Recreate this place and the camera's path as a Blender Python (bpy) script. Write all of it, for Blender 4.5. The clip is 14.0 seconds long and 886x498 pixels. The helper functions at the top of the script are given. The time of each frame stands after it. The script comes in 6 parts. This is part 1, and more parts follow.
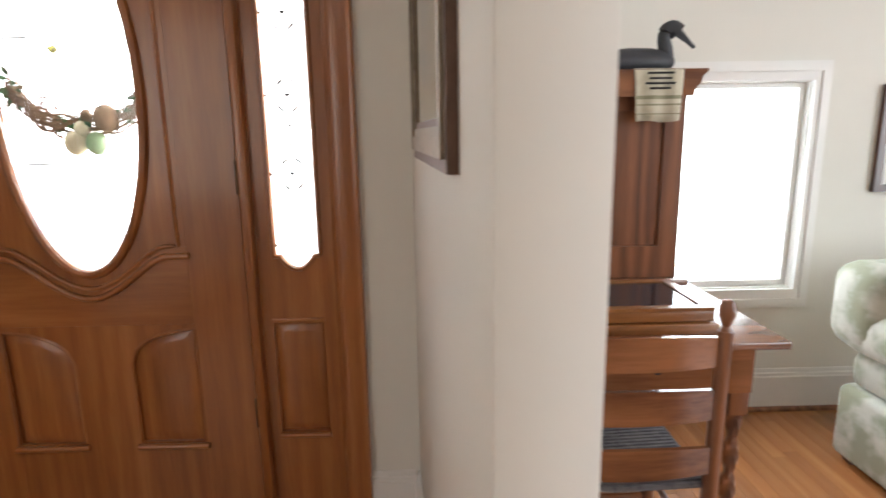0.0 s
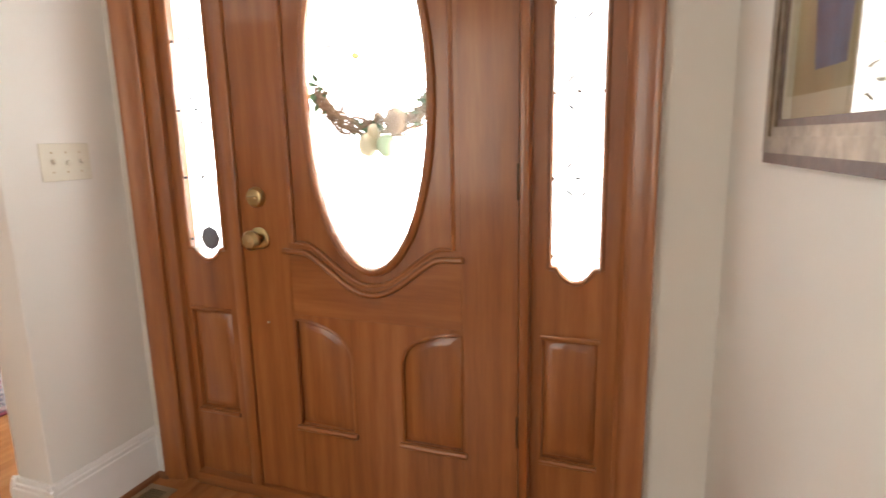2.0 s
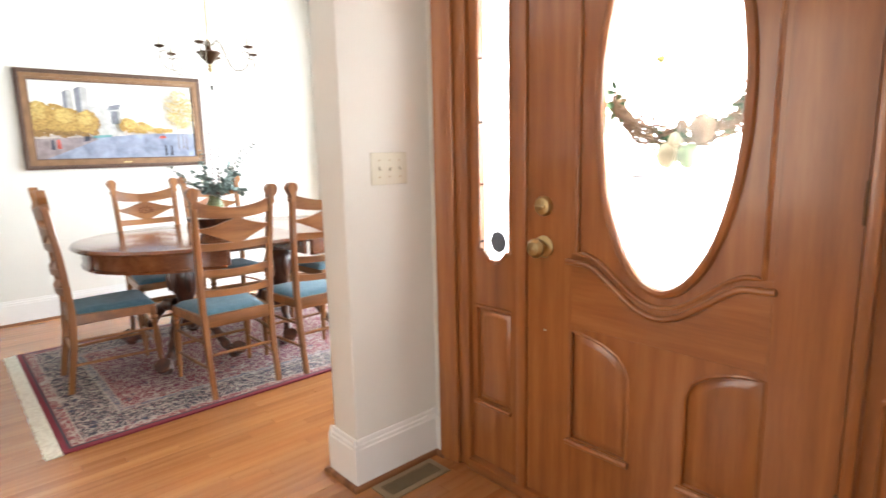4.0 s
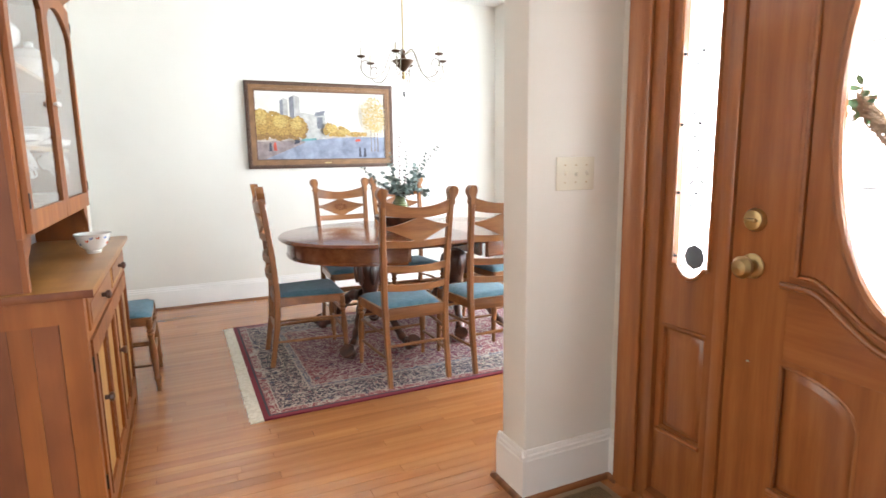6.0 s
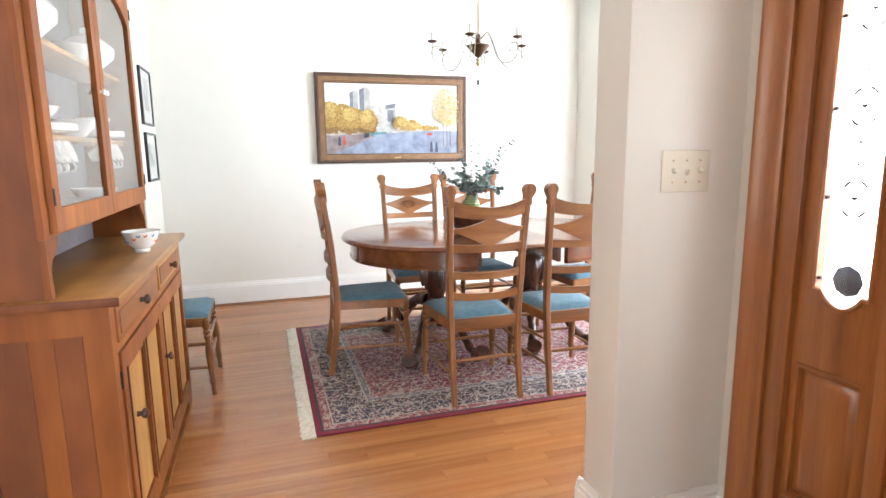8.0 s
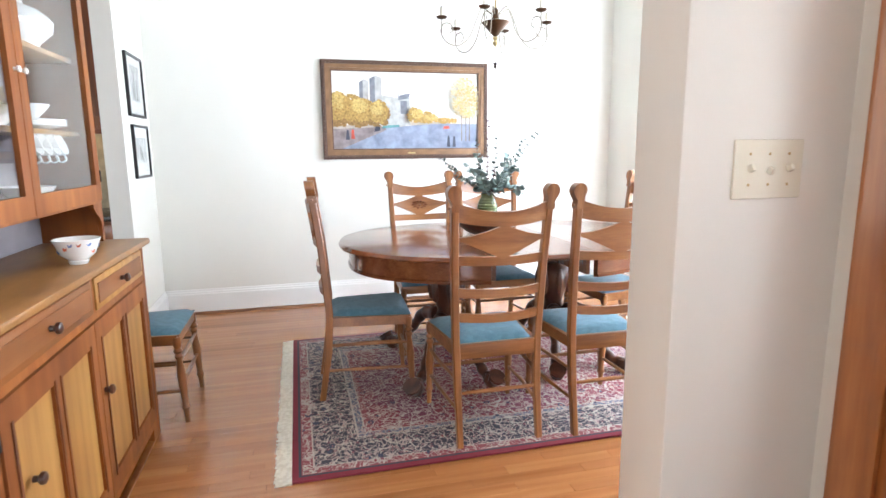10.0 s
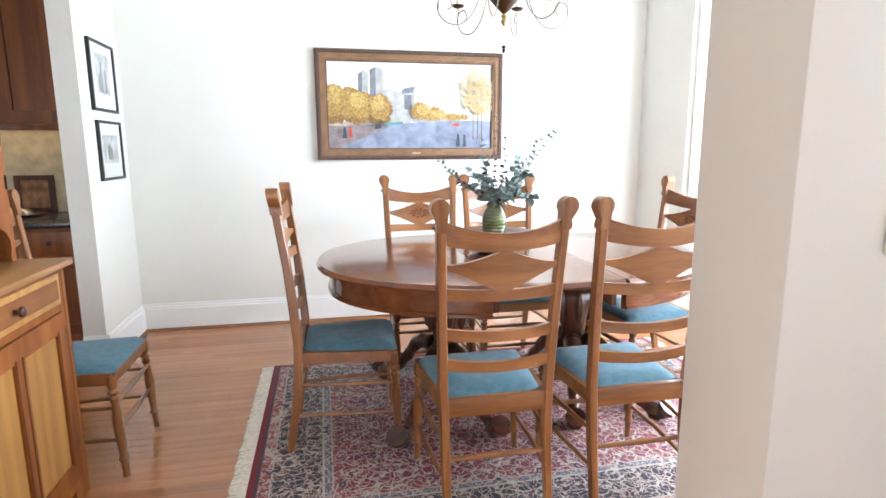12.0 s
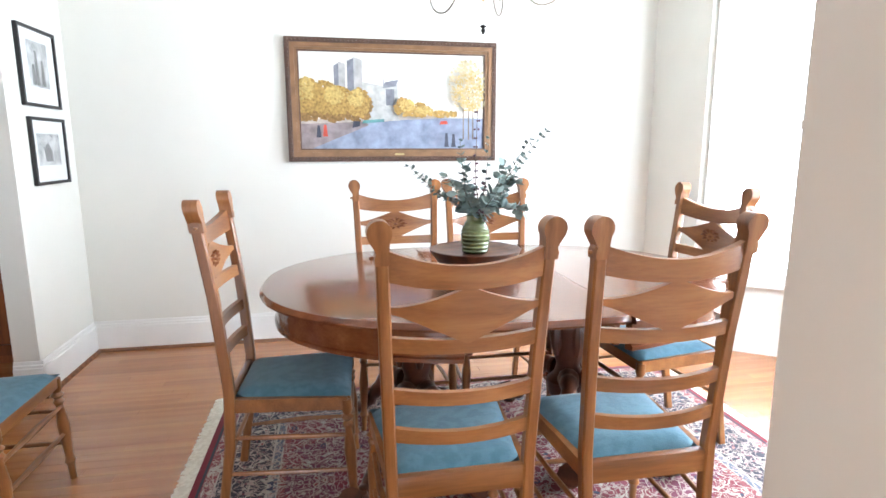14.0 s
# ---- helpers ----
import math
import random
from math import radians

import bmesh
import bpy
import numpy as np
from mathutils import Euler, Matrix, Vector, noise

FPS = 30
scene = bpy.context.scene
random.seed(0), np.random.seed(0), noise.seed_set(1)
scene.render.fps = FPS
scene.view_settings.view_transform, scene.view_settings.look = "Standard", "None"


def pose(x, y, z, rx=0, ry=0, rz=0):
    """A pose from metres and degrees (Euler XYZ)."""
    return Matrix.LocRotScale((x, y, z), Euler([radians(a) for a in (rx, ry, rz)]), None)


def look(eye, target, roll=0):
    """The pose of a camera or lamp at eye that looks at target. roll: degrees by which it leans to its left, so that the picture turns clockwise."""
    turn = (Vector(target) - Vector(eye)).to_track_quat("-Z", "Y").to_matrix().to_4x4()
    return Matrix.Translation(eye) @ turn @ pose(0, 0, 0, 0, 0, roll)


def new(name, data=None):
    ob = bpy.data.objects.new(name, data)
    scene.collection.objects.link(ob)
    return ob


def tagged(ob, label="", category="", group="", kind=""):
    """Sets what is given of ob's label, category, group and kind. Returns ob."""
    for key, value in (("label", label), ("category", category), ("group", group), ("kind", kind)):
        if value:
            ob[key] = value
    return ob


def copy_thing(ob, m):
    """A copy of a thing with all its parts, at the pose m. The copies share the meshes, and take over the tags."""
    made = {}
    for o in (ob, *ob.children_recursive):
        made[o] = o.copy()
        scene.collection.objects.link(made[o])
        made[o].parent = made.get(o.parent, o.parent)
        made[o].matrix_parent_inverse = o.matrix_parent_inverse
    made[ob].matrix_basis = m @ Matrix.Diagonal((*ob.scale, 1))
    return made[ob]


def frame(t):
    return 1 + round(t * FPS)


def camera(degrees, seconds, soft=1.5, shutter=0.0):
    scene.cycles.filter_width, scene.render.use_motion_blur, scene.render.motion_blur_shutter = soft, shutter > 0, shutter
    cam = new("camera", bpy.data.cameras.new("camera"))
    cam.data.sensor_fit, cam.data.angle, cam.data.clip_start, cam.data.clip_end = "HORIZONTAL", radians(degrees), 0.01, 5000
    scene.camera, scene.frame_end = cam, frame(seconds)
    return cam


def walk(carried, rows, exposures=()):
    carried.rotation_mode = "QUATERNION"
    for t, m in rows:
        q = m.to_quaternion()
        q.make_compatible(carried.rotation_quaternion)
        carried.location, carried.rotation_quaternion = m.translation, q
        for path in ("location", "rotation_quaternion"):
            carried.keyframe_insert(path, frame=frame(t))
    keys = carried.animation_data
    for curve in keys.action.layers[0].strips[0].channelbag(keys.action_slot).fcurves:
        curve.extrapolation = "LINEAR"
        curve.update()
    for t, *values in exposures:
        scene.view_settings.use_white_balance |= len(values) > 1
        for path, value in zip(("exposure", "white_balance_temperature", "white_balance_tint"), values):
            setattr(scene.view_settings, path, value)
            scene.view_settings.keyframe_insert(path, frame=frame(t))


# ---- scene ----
cam = camera(76.2, 14.0, shutter=0.5)
PATH = [
    (0, (0.519, 0.18, 1.231), (0.556, 2.14, 0.833), -0.9),
    (0.5, (0.449, 0.248, 1.233), (0.312, 2.202, 0.829), -1.2),
    (1, (0.385, 0.288, 1.238), (0.063, 2.219, 0.842), -1.2),
    (1.5, (0.34, 0.307, 1.234), (-0.164, 2.203, 0.847), -1.3),
    (2, (0.295, 0.318, 1.232), (-0.381, 2.162, 0.854), -1.2),
    (2.5, (0.283, 0.339, 1.241), (-0.603, 2.093, 0.868), -1.4),
    (3, (0.28, 0.366, 1.257), (-0.83, 1.987, 0.882), -1.6),
    (3.5, (0.271, 0.356, 1.249), (-1.029, 1.836, 0.9), -1.3),
    (4, (0.249, 0.342, 1.249), (-1.213, 1.662, 0.906), -1.3),
    (4.2, (0.24, 0.327, 1.238), (-1.276, 1.589, 0.906), -1.2),
    (6.5, (0.161, 0.344, 1.256), (-1.667, 1.087, 0.928), -0.8),
    (7, (0.107, 0.373, 1.251), (-1.749, 1.043, 0.923), -0.7),
    (7.5, (-0.006, 0.423, 1.247), (-1.878, 1.044, 0.917), -0.6),
    (8, (-0.101, 0.465, 1.245), (-1.983, 1.055, 0.912), -0.6),
    (10.5, (-0.612, 0.763, 1.225), (-2.525, 1.221, 0.884), -0.4),
    (11, (-0.738, 0.828, 1.221), (-2.666, 1.257, 0.882), -0.3),
    (11.5, (-0.855, 0.887, 1.23), (-2.784, 1.298, 0.891), -0.3),
    (12, (-0.949, 0.942, 1.243), (-2.877, 1.346, 0.895), -0.2),
    (12.5, (-1.046, 1.0, 1.235), (-2.975, 1.396, 0.886), -0.2),
    (13, (-1.159, 1.076, 1.234), (-3.091, 1.46, 0.884), -0.2),
    (13.5, (-1.256, 1.131, 1.25), (-3.185, 1.511, 0.898), -0.1),
    (14, (-1.340, 1.179, 1.254), (-3.27, 1.55, 0.903), -0.1),
]
walk(cam, [(t, look(eye, target, roll)) for t, eye, target, roll in PATH], [(0, -0.3, 6250, 10), (0.5, -0.22, 6300, 10), (1, 0.0, 6400, 10), (2, 0.3, 6450, 10), (4, 0.6, 6350, 10), (6.5, 0.35, 6250, 10), (8, 0.53, 6150, 10), (10.5, 0.55, 5850, 10), (14, 0.46, 5900, 10)])

# ---- world, sun, lights ----
world = bpy.data.worlds.new("world")
scene.world = world
world.use_nodes = True
wn = world.node_tree.nodes
sky = wn.new("ShaderNodeTexSky")
sky.sky_type = "NISHITA"
sky.sun_disc = False
sky.sun_elevation, sky.sun_rotation = radians(48), radians(-12)
world.node_tree.links.new(sky.outputs[0], wn["Background"].inputs[0])
wn["Background"].inputs[1].default_value = 0.15
sun = new("sun", bpy.data.lights.new("sun", "SUN"))
sun.data.energy, sun.data.angle, sun.data.color = 1.2, radians(10), (1, 0.95, 0.88)
sun.matrix_basis = look((0, 0, 0), (0.25, -0.72, -0.9))
sun.location = (0, 8, 9)


def area_lamp(name, eye, target, w, h, power, tint=(1, 0.985, 0.96)):
    lamp = new(name, bpy.data.lights.new(name, "AREA"))
    lamp.data.shape, lamp.data.size, lamp.data.size_y = "RECTANGLE", w, h
    lamp.data.energy, lamp.data.color = power, tint
    lamp.matrix_basis = look(eye, target)
    return lamp


COOL = (0.87, 0.945, 1.0)
SOFT = (0.96, 0.955, 0.94)
area_lamp("bay_daylight", (-3.27, 4.03, 1.35), (-3.27, 0, 1.1), 1.4, 1.7, 88, COOL)
area_lamp("bay_daylight_left", (-4.36, 3.80, 1.35), (-3.2, 2.9, 1.2), 0.5, 1.7, 30, COOL)
area_lamp("bay_daylight_right", (-2.18, 3.80, 1.35), (-3.4, 2.9, 1.2), 0.5, 1.7, 45, COOL)
area_lamp("living_daylight", (1.55, 2.63, 1.0), (1.55, 0, 0.8), 0.85, 0.8, 22, COOL)
# fill lamp added on the unseen living room side to brighten foyer and pier
area_lamp("living_side_fill", (4.42, -0.4, 1.4), (0, 0.6, 1.2), 3.0, 1.6, 130, (0.94, 0.96, 0.98))
# weak fill added at the unseen kitchen back; no window is known there
area_lamp("kitchen_fill", (-3.4, -3.4, 1.5), (-4.2, 0, 1.2), 2.0, 1.4, 5, COOL)
# warm fill added out of view to lift the foyer's right wall and door
area_lamp("hall_fill", (-1.66, -1.5, 1.45), (0.5, 0.6, 1.0), 1.8, 1.5, 18, (1.0, 0.9, 0.77))
area_lamp("door_oval_daylight", (-0.478, 1.945, 1.36), (-0.9, 0, 0.9), 0.34, 0.9, 12, SOFT)
area_lamp("sidelight_daylight", (0.118, 1.945, 1.38), (-1.43, 1.5, 1.0), 0.13, 0.95, 14, SOFT)
area_lamp("sidelight_daylight_far", (-1.113, 1.945, 1.38), (-0.7, 0.6, 1.0), 0.14, 0.95, 4, SOFT)

# ---- materials ----


def nodes_of(name):
    m = bpy.data.materials.new(name)
    m.use_nodes = True
    t = m.node_tree
    return m, t, t.nodes["Principled BSDF"]


def node(t, kind, **values):
    n = t.nodes.new(kind)
    for k, v in values.items():
        n.inputs[k].default_value = v
    return n


def ramp(t, source, stops):
    r = t.nodes.new("ShaderNodeValToRGB")
    e = r.color_ramp.elements
    while len(e) < len(stops):
        e.new(0.5)
    for i, (p, c) in enumerate(stops):
        e[i].position, e[i].color = p, (*c, 1)
    t.links.new(source, r.inputs[0])
    return r


def coords(t, stretch=(1, 1, 1), shift=True):
    tc = t.nodes.new("ShaderNodeTexCoord")
    mp = t.nodes.new("ShaderNodeMapping")
    mp.inputs["Scale"].default_value = stretch
    t.links.new(tc.outputs["Object"], mp.inputs[0])
    if shift:
        info = t.nodes.new("ShaderNodeObjectInfo")
        mul = t.nodes.new("ShaderNodeVectorMath")
        mul.operation = "SCALE"
        mul.inputs[0].default_value = (7.3, 5.1, 9.7)
        t.links.new(info.outputs["Random"], mul.inputs["Scale"])
        t.links.new(mul.outputs[0], mp.inputs["Location"])
    return mp.outputs[0]


def bump(t, bsdf, height, strength, distance=0.002):
    b = node(t, "ShaderNodeBump", Strength=strength, Distance=distance)
    t.links.new(height, b.inputs["Height"])
    t.links.new(b.outputs[0], bsdf.inputs["Normal"])


def plain(name, c, rough=0.5, metal=0.0, vary=0.08, scale=6.0, relief=0.15, fine=90.0, coat=0.0):
    """A surface of one colour with soft large and fine variation."""
    m, t, b = nodes_of(name)
    at = coords(t)
    big = node(t, "ShaderNodeTexNoise", Scale=scale, Detail=5.0)
    t.links.new(at, big.inputs["Vector"])
    lo, hi = [x * (1 - vary) for x in c], [min(1, x * (1 + vary)) for x in c]
    r = ramp(t, big.outputs[0], [(0.3, lo), (0.7, hi)])
    t.links.new(r.outputs[0], b.inputs["Base Color"])
    small = node(t, "ShaderNodeTexNoise", Scale=fine, Detail=3.0)
    t.links.new(at, small.inputs["Vector"])
    bump(t, b, small.outputs[0], relief)
    b.inputs["Roughness"].default_value = rough
    b.inputs["Metallic"].default_value = metal
    b.inputs["Coat Weight"].default_value = coat
    return m


def wood(name, dark, mid, light, axis="z", rough=0.35, scale=1.0, coat=0.15, per_piece=0.0, rings=0.35, fibre=0.28, blotch=0.0, spec=0.5):
    """Grained wood; the grain runs along one axis of the object."""
    m, t, b = nodes_of(name)
    s = {"x": (0.07, 1, 1), "y": (1, 0.07, 1), "z": (1, 1, 0.07)}[axis]
    at = coords(t, tuple(v * scale for v in s))
    warp = node(t, "ShaderNodeTexNoise", Scale=9.0, Detail=4.0, Roughness=0.55)
    t.links.new(at, warp.inputs["Vector"])
    fib = node(t, "ShaderNodeTexNoise", Scale=120.0, Detail=3.0, Roughness=0.6)
    t.links.new(at, fib.inputs["Vector"])
    ring = node(t, "ShaderNodeTexWave", Scale=5.0, Distortion=7.0, Detail=2.0)
    ring.inputs["Detail Scale"].default_value = 1.6
    t.links.new(at, ring.inputs["Vector"])
    add = node(t, "ShaderNodeMixRGB", Fac=rings)
    t.links.new(warp.outputs[0], add.inputs[1])
    t.links.new(ring.outputs[0], add.inputs[2])
    add2 = node(t, "ShaderNodeMixRGB", Fac=fibre)
    t.links.new(add.outputs[0], add2.inputs[1])
    t.links.new(fib.outputs[0], add2.inputs[2])
    r = ramp(t, add2.outputs[0], [(0.3, dark), (0.5, mid), (0.68, light)])
    out = r.outputs[0]
    b.inputs["Specular IOR Level"].default_value = spec
    if blotch:
        cloud = node(t, "ShaderNodeTexNoise", Scale=3.2, Detail=3.0, Roughness=0.6)
        t.links.new(coords(t, (1, 1, 0.5)), cloud.inputs["Vector"])
        tone = ramp(t, cloud.outputs[0], [(0.35, (1 - blotch, 1 - blotch * 1.15, 1 - blotch)), (0.55, (1, 1, 1)), (0.72, (1 + blotch, 1 + blotch * 1.1, 1 + blotch * 0.6))])
        stain = node(t, "ShaderNodeMixRGB", Fac=1.0)
        stain.blend_type = "MULTIPLY"
        t.links.new(out, stain.inputs[1])
        t.links.new(tone.outputs[0], stain.inputs[2])
        out = stain.outputs[0]
    if per_piece:
        info = t.nodes.new("ShaderNodeObjectInfo")
        geo = t.nodes.new("ShaderNodeNewGeometry")
        both = t.nodes.new("ShaderNodeMath")
        both.operation = "ADD"
        t.links.new(info.outputs["Random"], both.inputs[0])
        t.links.new(geo.outputs["Random Per Island"], both.inputs[1])
        wrap = t.nodes.new("ShaderNodeMath")
        wrap.operation = "FRACT"
        t.links.new(both.outputs[0], wrap.inputs[0])
        span = node(t, "ShaderNodeMapRange")
        span.inputs["To Min"].default_value, span.inputs["To Max"].default_value = 1 - per_piece, 1 + per_piece
        t.links.new(wrap.outputs[0], span.inputs["Value"])
        hsv = t.nodes.new("ShaderNodeHueSaturation")
        t.links.new(span.outputs[0], hsv.inputs["Value"])
        t.links.new(out, hsv.inputs["Color"])
        out = hsv.outputs[0]
    t.links.new(out, b.inputs["Base Color"])
    bump(t, b, fib.outputs[0], 0.12, 0.001)
    b.inputs["Roughness"].default_value = rough
    b.inputs["Coat Weight"].default_value = coat
    b.inputs["Coat Roughness"].default_value = 0.12
    return m


def glass(name, tint=(1, 1, 1), rough=0.0):
    m, t, b = nodes_of(name)
    b.inputs["Base Color"].default_value = (*tint, 1)
    b.inputs["Transmission Weight"].default_value = 1
    b.inputs["Roughness"].default_value = rough
    b.inputs["IOR"].default_value = 1.45
    return m


def fabric(name, c1, c2, scale, rough=0.9, weave=260.0):
    m, t, b = nodes_of(name)
    at = coords(t)
    v = node(t, "ShaderNodeTexNoise", Scale=scale, Detail=4.0)
    t.links.new(at, v.inputs["Vector"])
    r = ramp(t, v.outputs[0], [(0.42, c1), (0.58, c2)])
    t.links.new(r.outputs[0], b.inputs["Base Color"])
    w = node(t, "ShaderNodeTexVoronoi", Scale=weave)
    t.links.new(at, w.inputs["Vector"])
    bump(t, b, w.outputs[0], 0.4, 0.0015)
    b.inputs["Roughness"].default_value = rough
    b.inputs["Sheen Weight"].default_value = 0.2
    return m


WALL = plain("wall_paint", (0.76, 0.745, 0.685), 0.75, vary=0.03, scale=1.5, relief=0.06, fine=140)
CEIL = plain("ceiling_paint", (0.82, 0.81, 0.78), 0.85, vary=0.02)
TRIM = plain("white_trim_paint", (0.82, 0.81, 0.78), 0.4, vary=0.02, relief=0.04)
OAK_DOOR = wood("oak_door", (0.21, 0.07, 0.019), (0.32, 0.112, 0.03), (0.41, 0.16, 0.048), "z", 0.28, 1.0, 0.5, rings=0.16)
OAK_RAIL = wood("oak_door_rail", (0.21, 0.07, 0.019), (0.32, 0.112, 0.03), (0.41, 0.16, 0.048), "x", 0.28, 1.0, 0.5, rings=0.14)
SHOE = wood("stained_shoe", (0.12, 0.04, 0.012), (0.2, 0.075, 0.025), (0.27, 0.11, 0.04), "y", 0.4)
PLANK = wood("floor_oak", (0.31, 0.115, 0.034), (0.38, 0.15, 0.048), (0.45, 0.19, 0.066), "y", 0.24, 1.0, 0.35, 0.13, 0.12, fibre=0.16)
GAP = plain("floor_gap", (0.09, 0.035, 0.012), 0.6)
CHAIR_OAK = wood("chair_oak", (0.14, 0.048, 0.012), (0.25, 0.095, 0.026), (0.35, 0.148, 0.045), "z", 0.35, 1.3, 0.2, rings=0.2)
CHAIR_RAIL = wood("chair_oak_rail", (0.14, 0.048, 0.012), (0.25, 0.095, 0.026), (0.35, 0.148, 0.045), "x", 0.35, 1.3, 0.2, rings=0.2)
MAHOGANY = wood("table_mahogany", (0.085, 0.024, 0.01), (0.16, 0.05, 0.019), (0.23, 0.08, 0.032), "y", 0.18, 1.0, 0.5, rings=0.1)
DARK_LEG = wood("table_leg", (0.035, 0.012, 0.006), (0.07, 0.022, 0.01), (0.11, 0.036, 0.016), "z", 0.3, 1.0, 0.3)
HUTCH = wood("hutch_pine", (0.19, 0.055, 0.011), (0.255, 0.08, 0.016), (0.32, 0.112, 0.024), "z", 0.5, 0.9, 0.0, rings=0.12, fibre=0.14, blotch=0.28, spec=0.3)
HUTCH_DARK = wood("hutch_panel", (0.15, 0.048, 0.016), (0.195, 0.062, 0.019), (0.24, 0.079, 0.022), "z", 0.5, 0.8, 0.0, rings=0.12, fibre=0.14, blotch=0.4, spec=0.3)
HUTCH_YEL = wood("hutch_slat", (0.28, 0.13, 0.032), (0.38, 0.19, 0.05), (0.46, 0.25, 0.072), "z", 0.45, 0.9, 0.05, rings=0.15, fibre=0.18, blotch=0.15, spec=0.35)
HUTCH_X = wood("hutch_rail", (0.18, 0.06, 0.013), (0.25, 0.09, 0.022), (0.32, 0.13, 0.034), "x", 0.45, 0.9, 0.05, rings=0.12, fibre=0.16, blotch=0.2, spec=0.35)
HUTCH_TOP = wood("hutch_top", (0.24, 0.10, 0.022), (0.31, 0.14, 0.034), (0.38, 0.185, 0.05), "x", 0.4, 0.9, 0.1, rings=0.12, fibre=0.16, blotch=0.2)
ARM = plain("pale_brass", (0.30, 0.27, 0.21), 0.35, 0.8, 0.1)
CHERRY = wood("kitchen_cherry", (0.15, 0.042, 0.012), (0.25, 0.075, 0.02), (0.32, 0.105, 0.03), "z", 0.35, 1.0, 0.2)
GRANITE = plain("granite", (0.035, 0.03, 0.028), 0.2, vary=0.7, scale=60)
SPLASH = plain("backsplash", (0.45, 0.38, 0.24), 0.5, vary=0.2, scale=14)
DESK = wood("desk_walnut", (0.09, 0.03, 0.014), (0.17, 0.06, 0.024), (0.25, 0.095, 0.04), "z", 0.35, 1.0, 0.2)
DESK_X = wood("desk_top_walnut", (0.10, 0.035, 0.016), (0.2, 0.075, 0.03), (0.28, 0.11, 0.045), "x", 0.22, 1.0, 0.4)
TEAL = fabric("teal_cloth", (0.06, 0.15, 0.205), (0.08, 0.185, 0.245), 30)
RUSH = fabric("woven_seat", (0.07, 0.06, 0.065), (0.11, 0.095, 0.095), 40)
SAGE = fabric("sage_floral_cloth", (0.30, 0.31, 0.21), (0.55, 0.54, 0.46), 9)
PILLOW = fabric("straw_cloth", (0.45, 0.40, 0.2), (0.52, 0.47, 0.27), 12)
LINEN = fabric("linen", (0.58, 0.53, 0.40), (0.66, 0.61, 0.48), 20)
STRIPE = fabric("linen_stripe", (0.28, 0.27, 0.17), (0.33, 0.31, 0.2), 20)
FRINGE = fabric("rug_fringe", (0.66, 0.6, 0.47), (0.78, 0.73, 0.6), 60)
BRASS = plain("aged_brass", (0.52, 0.40, 0.2), 0.3, 1.0, 0.15)
BRONZE = plain("dark_bronze", (0.10, 0.055, 0.028), 0.35, 0.6, 0.2)
IRON = plain("black_iron", (0.02, 0.018, 0.016), 0.5, 0.5)
PLATE = plain("ivory_plate", (0.76, 0.73, 0.60), 0.25, vary=0.02)
LEAD = plain("lead_came", (0.08, 0.08, 0.08), 0.5, 0.3)
GLASS = glass("clear_glass")
FROST = glass("textured_glass", (1, 1, 1), 0.03)
CHINA = plain("white_china", (0.8, 0.79, 0.76), 0.15, vary=0.03, coat=0.4)
CHINA_BLUE = plain("china_decoration", (0.12, 0.2, 0.42), 0.2, vary=0.4, scale=40)
CHINA_RED = plain("china_flowers", (0.5, 0.13, 0.06), 0.2, vary=0.4, scale=40)
VASE = plain("green_glaze", (0.125, 0.145, 0.055), 0.24, vary=0.45, scale=18, coat=0.5)
LEAF = plain("eucalyptus_leaf", (0.19, 0.25, 0.23), 0.55, vary=0.35, scale=25)
LEAF_D = plain("dark_leaf", (0.06, 0.09, 0.08), 0.55, vary=0.35, scale=25)
BERRY = plain("purple_berry", (0.075, 0.025, 0.045), 0.5)
STEM = plain("stem", (0.10, 0.075, 0.045), 0.7)
# vine tan lightened: the glare through the door glass is put into the colour
VINE = plain("grapevine", (0.22, 0.14, 0.08), 0.8, vary=0.3)
GREEN = plain("green_leaf", (0.06, 0.15, 0.06), 0.6, vary=0.3)
PODS = plain("pale_pods", (0.6, 0.52, 0.34), 0.6, vary=0.3)
GILT = plain("gilt_frame", (0.23, 0.125, 0.06), 0.36, 0.3, 0.18, 14, 0.3)
GILT_D = plain("dark_gilt", (0.10, 0.052, 0.032), 0.42, 0.15, 0.25, 30, 0.5)
SILVER = plain("silvered_frame", (0.22, 0.17, 0.115), 0.32, 0.6, 0.4, 30, 0.5)
BLACK = plain("black_frame", (0.015, 0.014, 0.013), 0.35)
MAT_BOARD = plain("mat_board", (0.8, 0.79, 0.76), 0.8, vary=0.01)
CREAM = plain("cream_mat", (0.62, 0.55, 0.4), 0.8, vary=0.02)
DUCK = plain("decoy_paint", (0.035, 0.037, 0.045), 0.5, vary=0.3, scale=12)
VENT = plain("vent_bronze", (0.30, 0.21, 0.115), 0.4, 0.4)
WAX = plain("candle_sleeve", (0.7, 0.66, 0.55), 0.5)


def emit(name, c, power):
    m, t, b = nodes_of(name)
    b.inputs["Base Color"].default_value = (*c, 1)
    b.inputs["Emission Color"].default_value = (*c, 1)
    b.inputs["Emission Strength"].default_value = power
    return m


OUTSIDE = emit("bright_outdoors", (0.95, 0.98, 1.0), 2.4)
UNDERLIGHT = emit("warm_strip", (1.0, 0.72, 0.4), 2.5)

# ---- mesh tools ----


def link_mesh(name, bm, material):
    me = bpy.data.meshes.new(name)
    bmesh.ops.recalc_face_normals(bm, faces=bm.faces)
    bm.to_mesh(me)
    bm.free()
    for m in material if isinstance(material, (list, tuple)) else [material]:
        me.materials.append(m)
    return new(name, me)


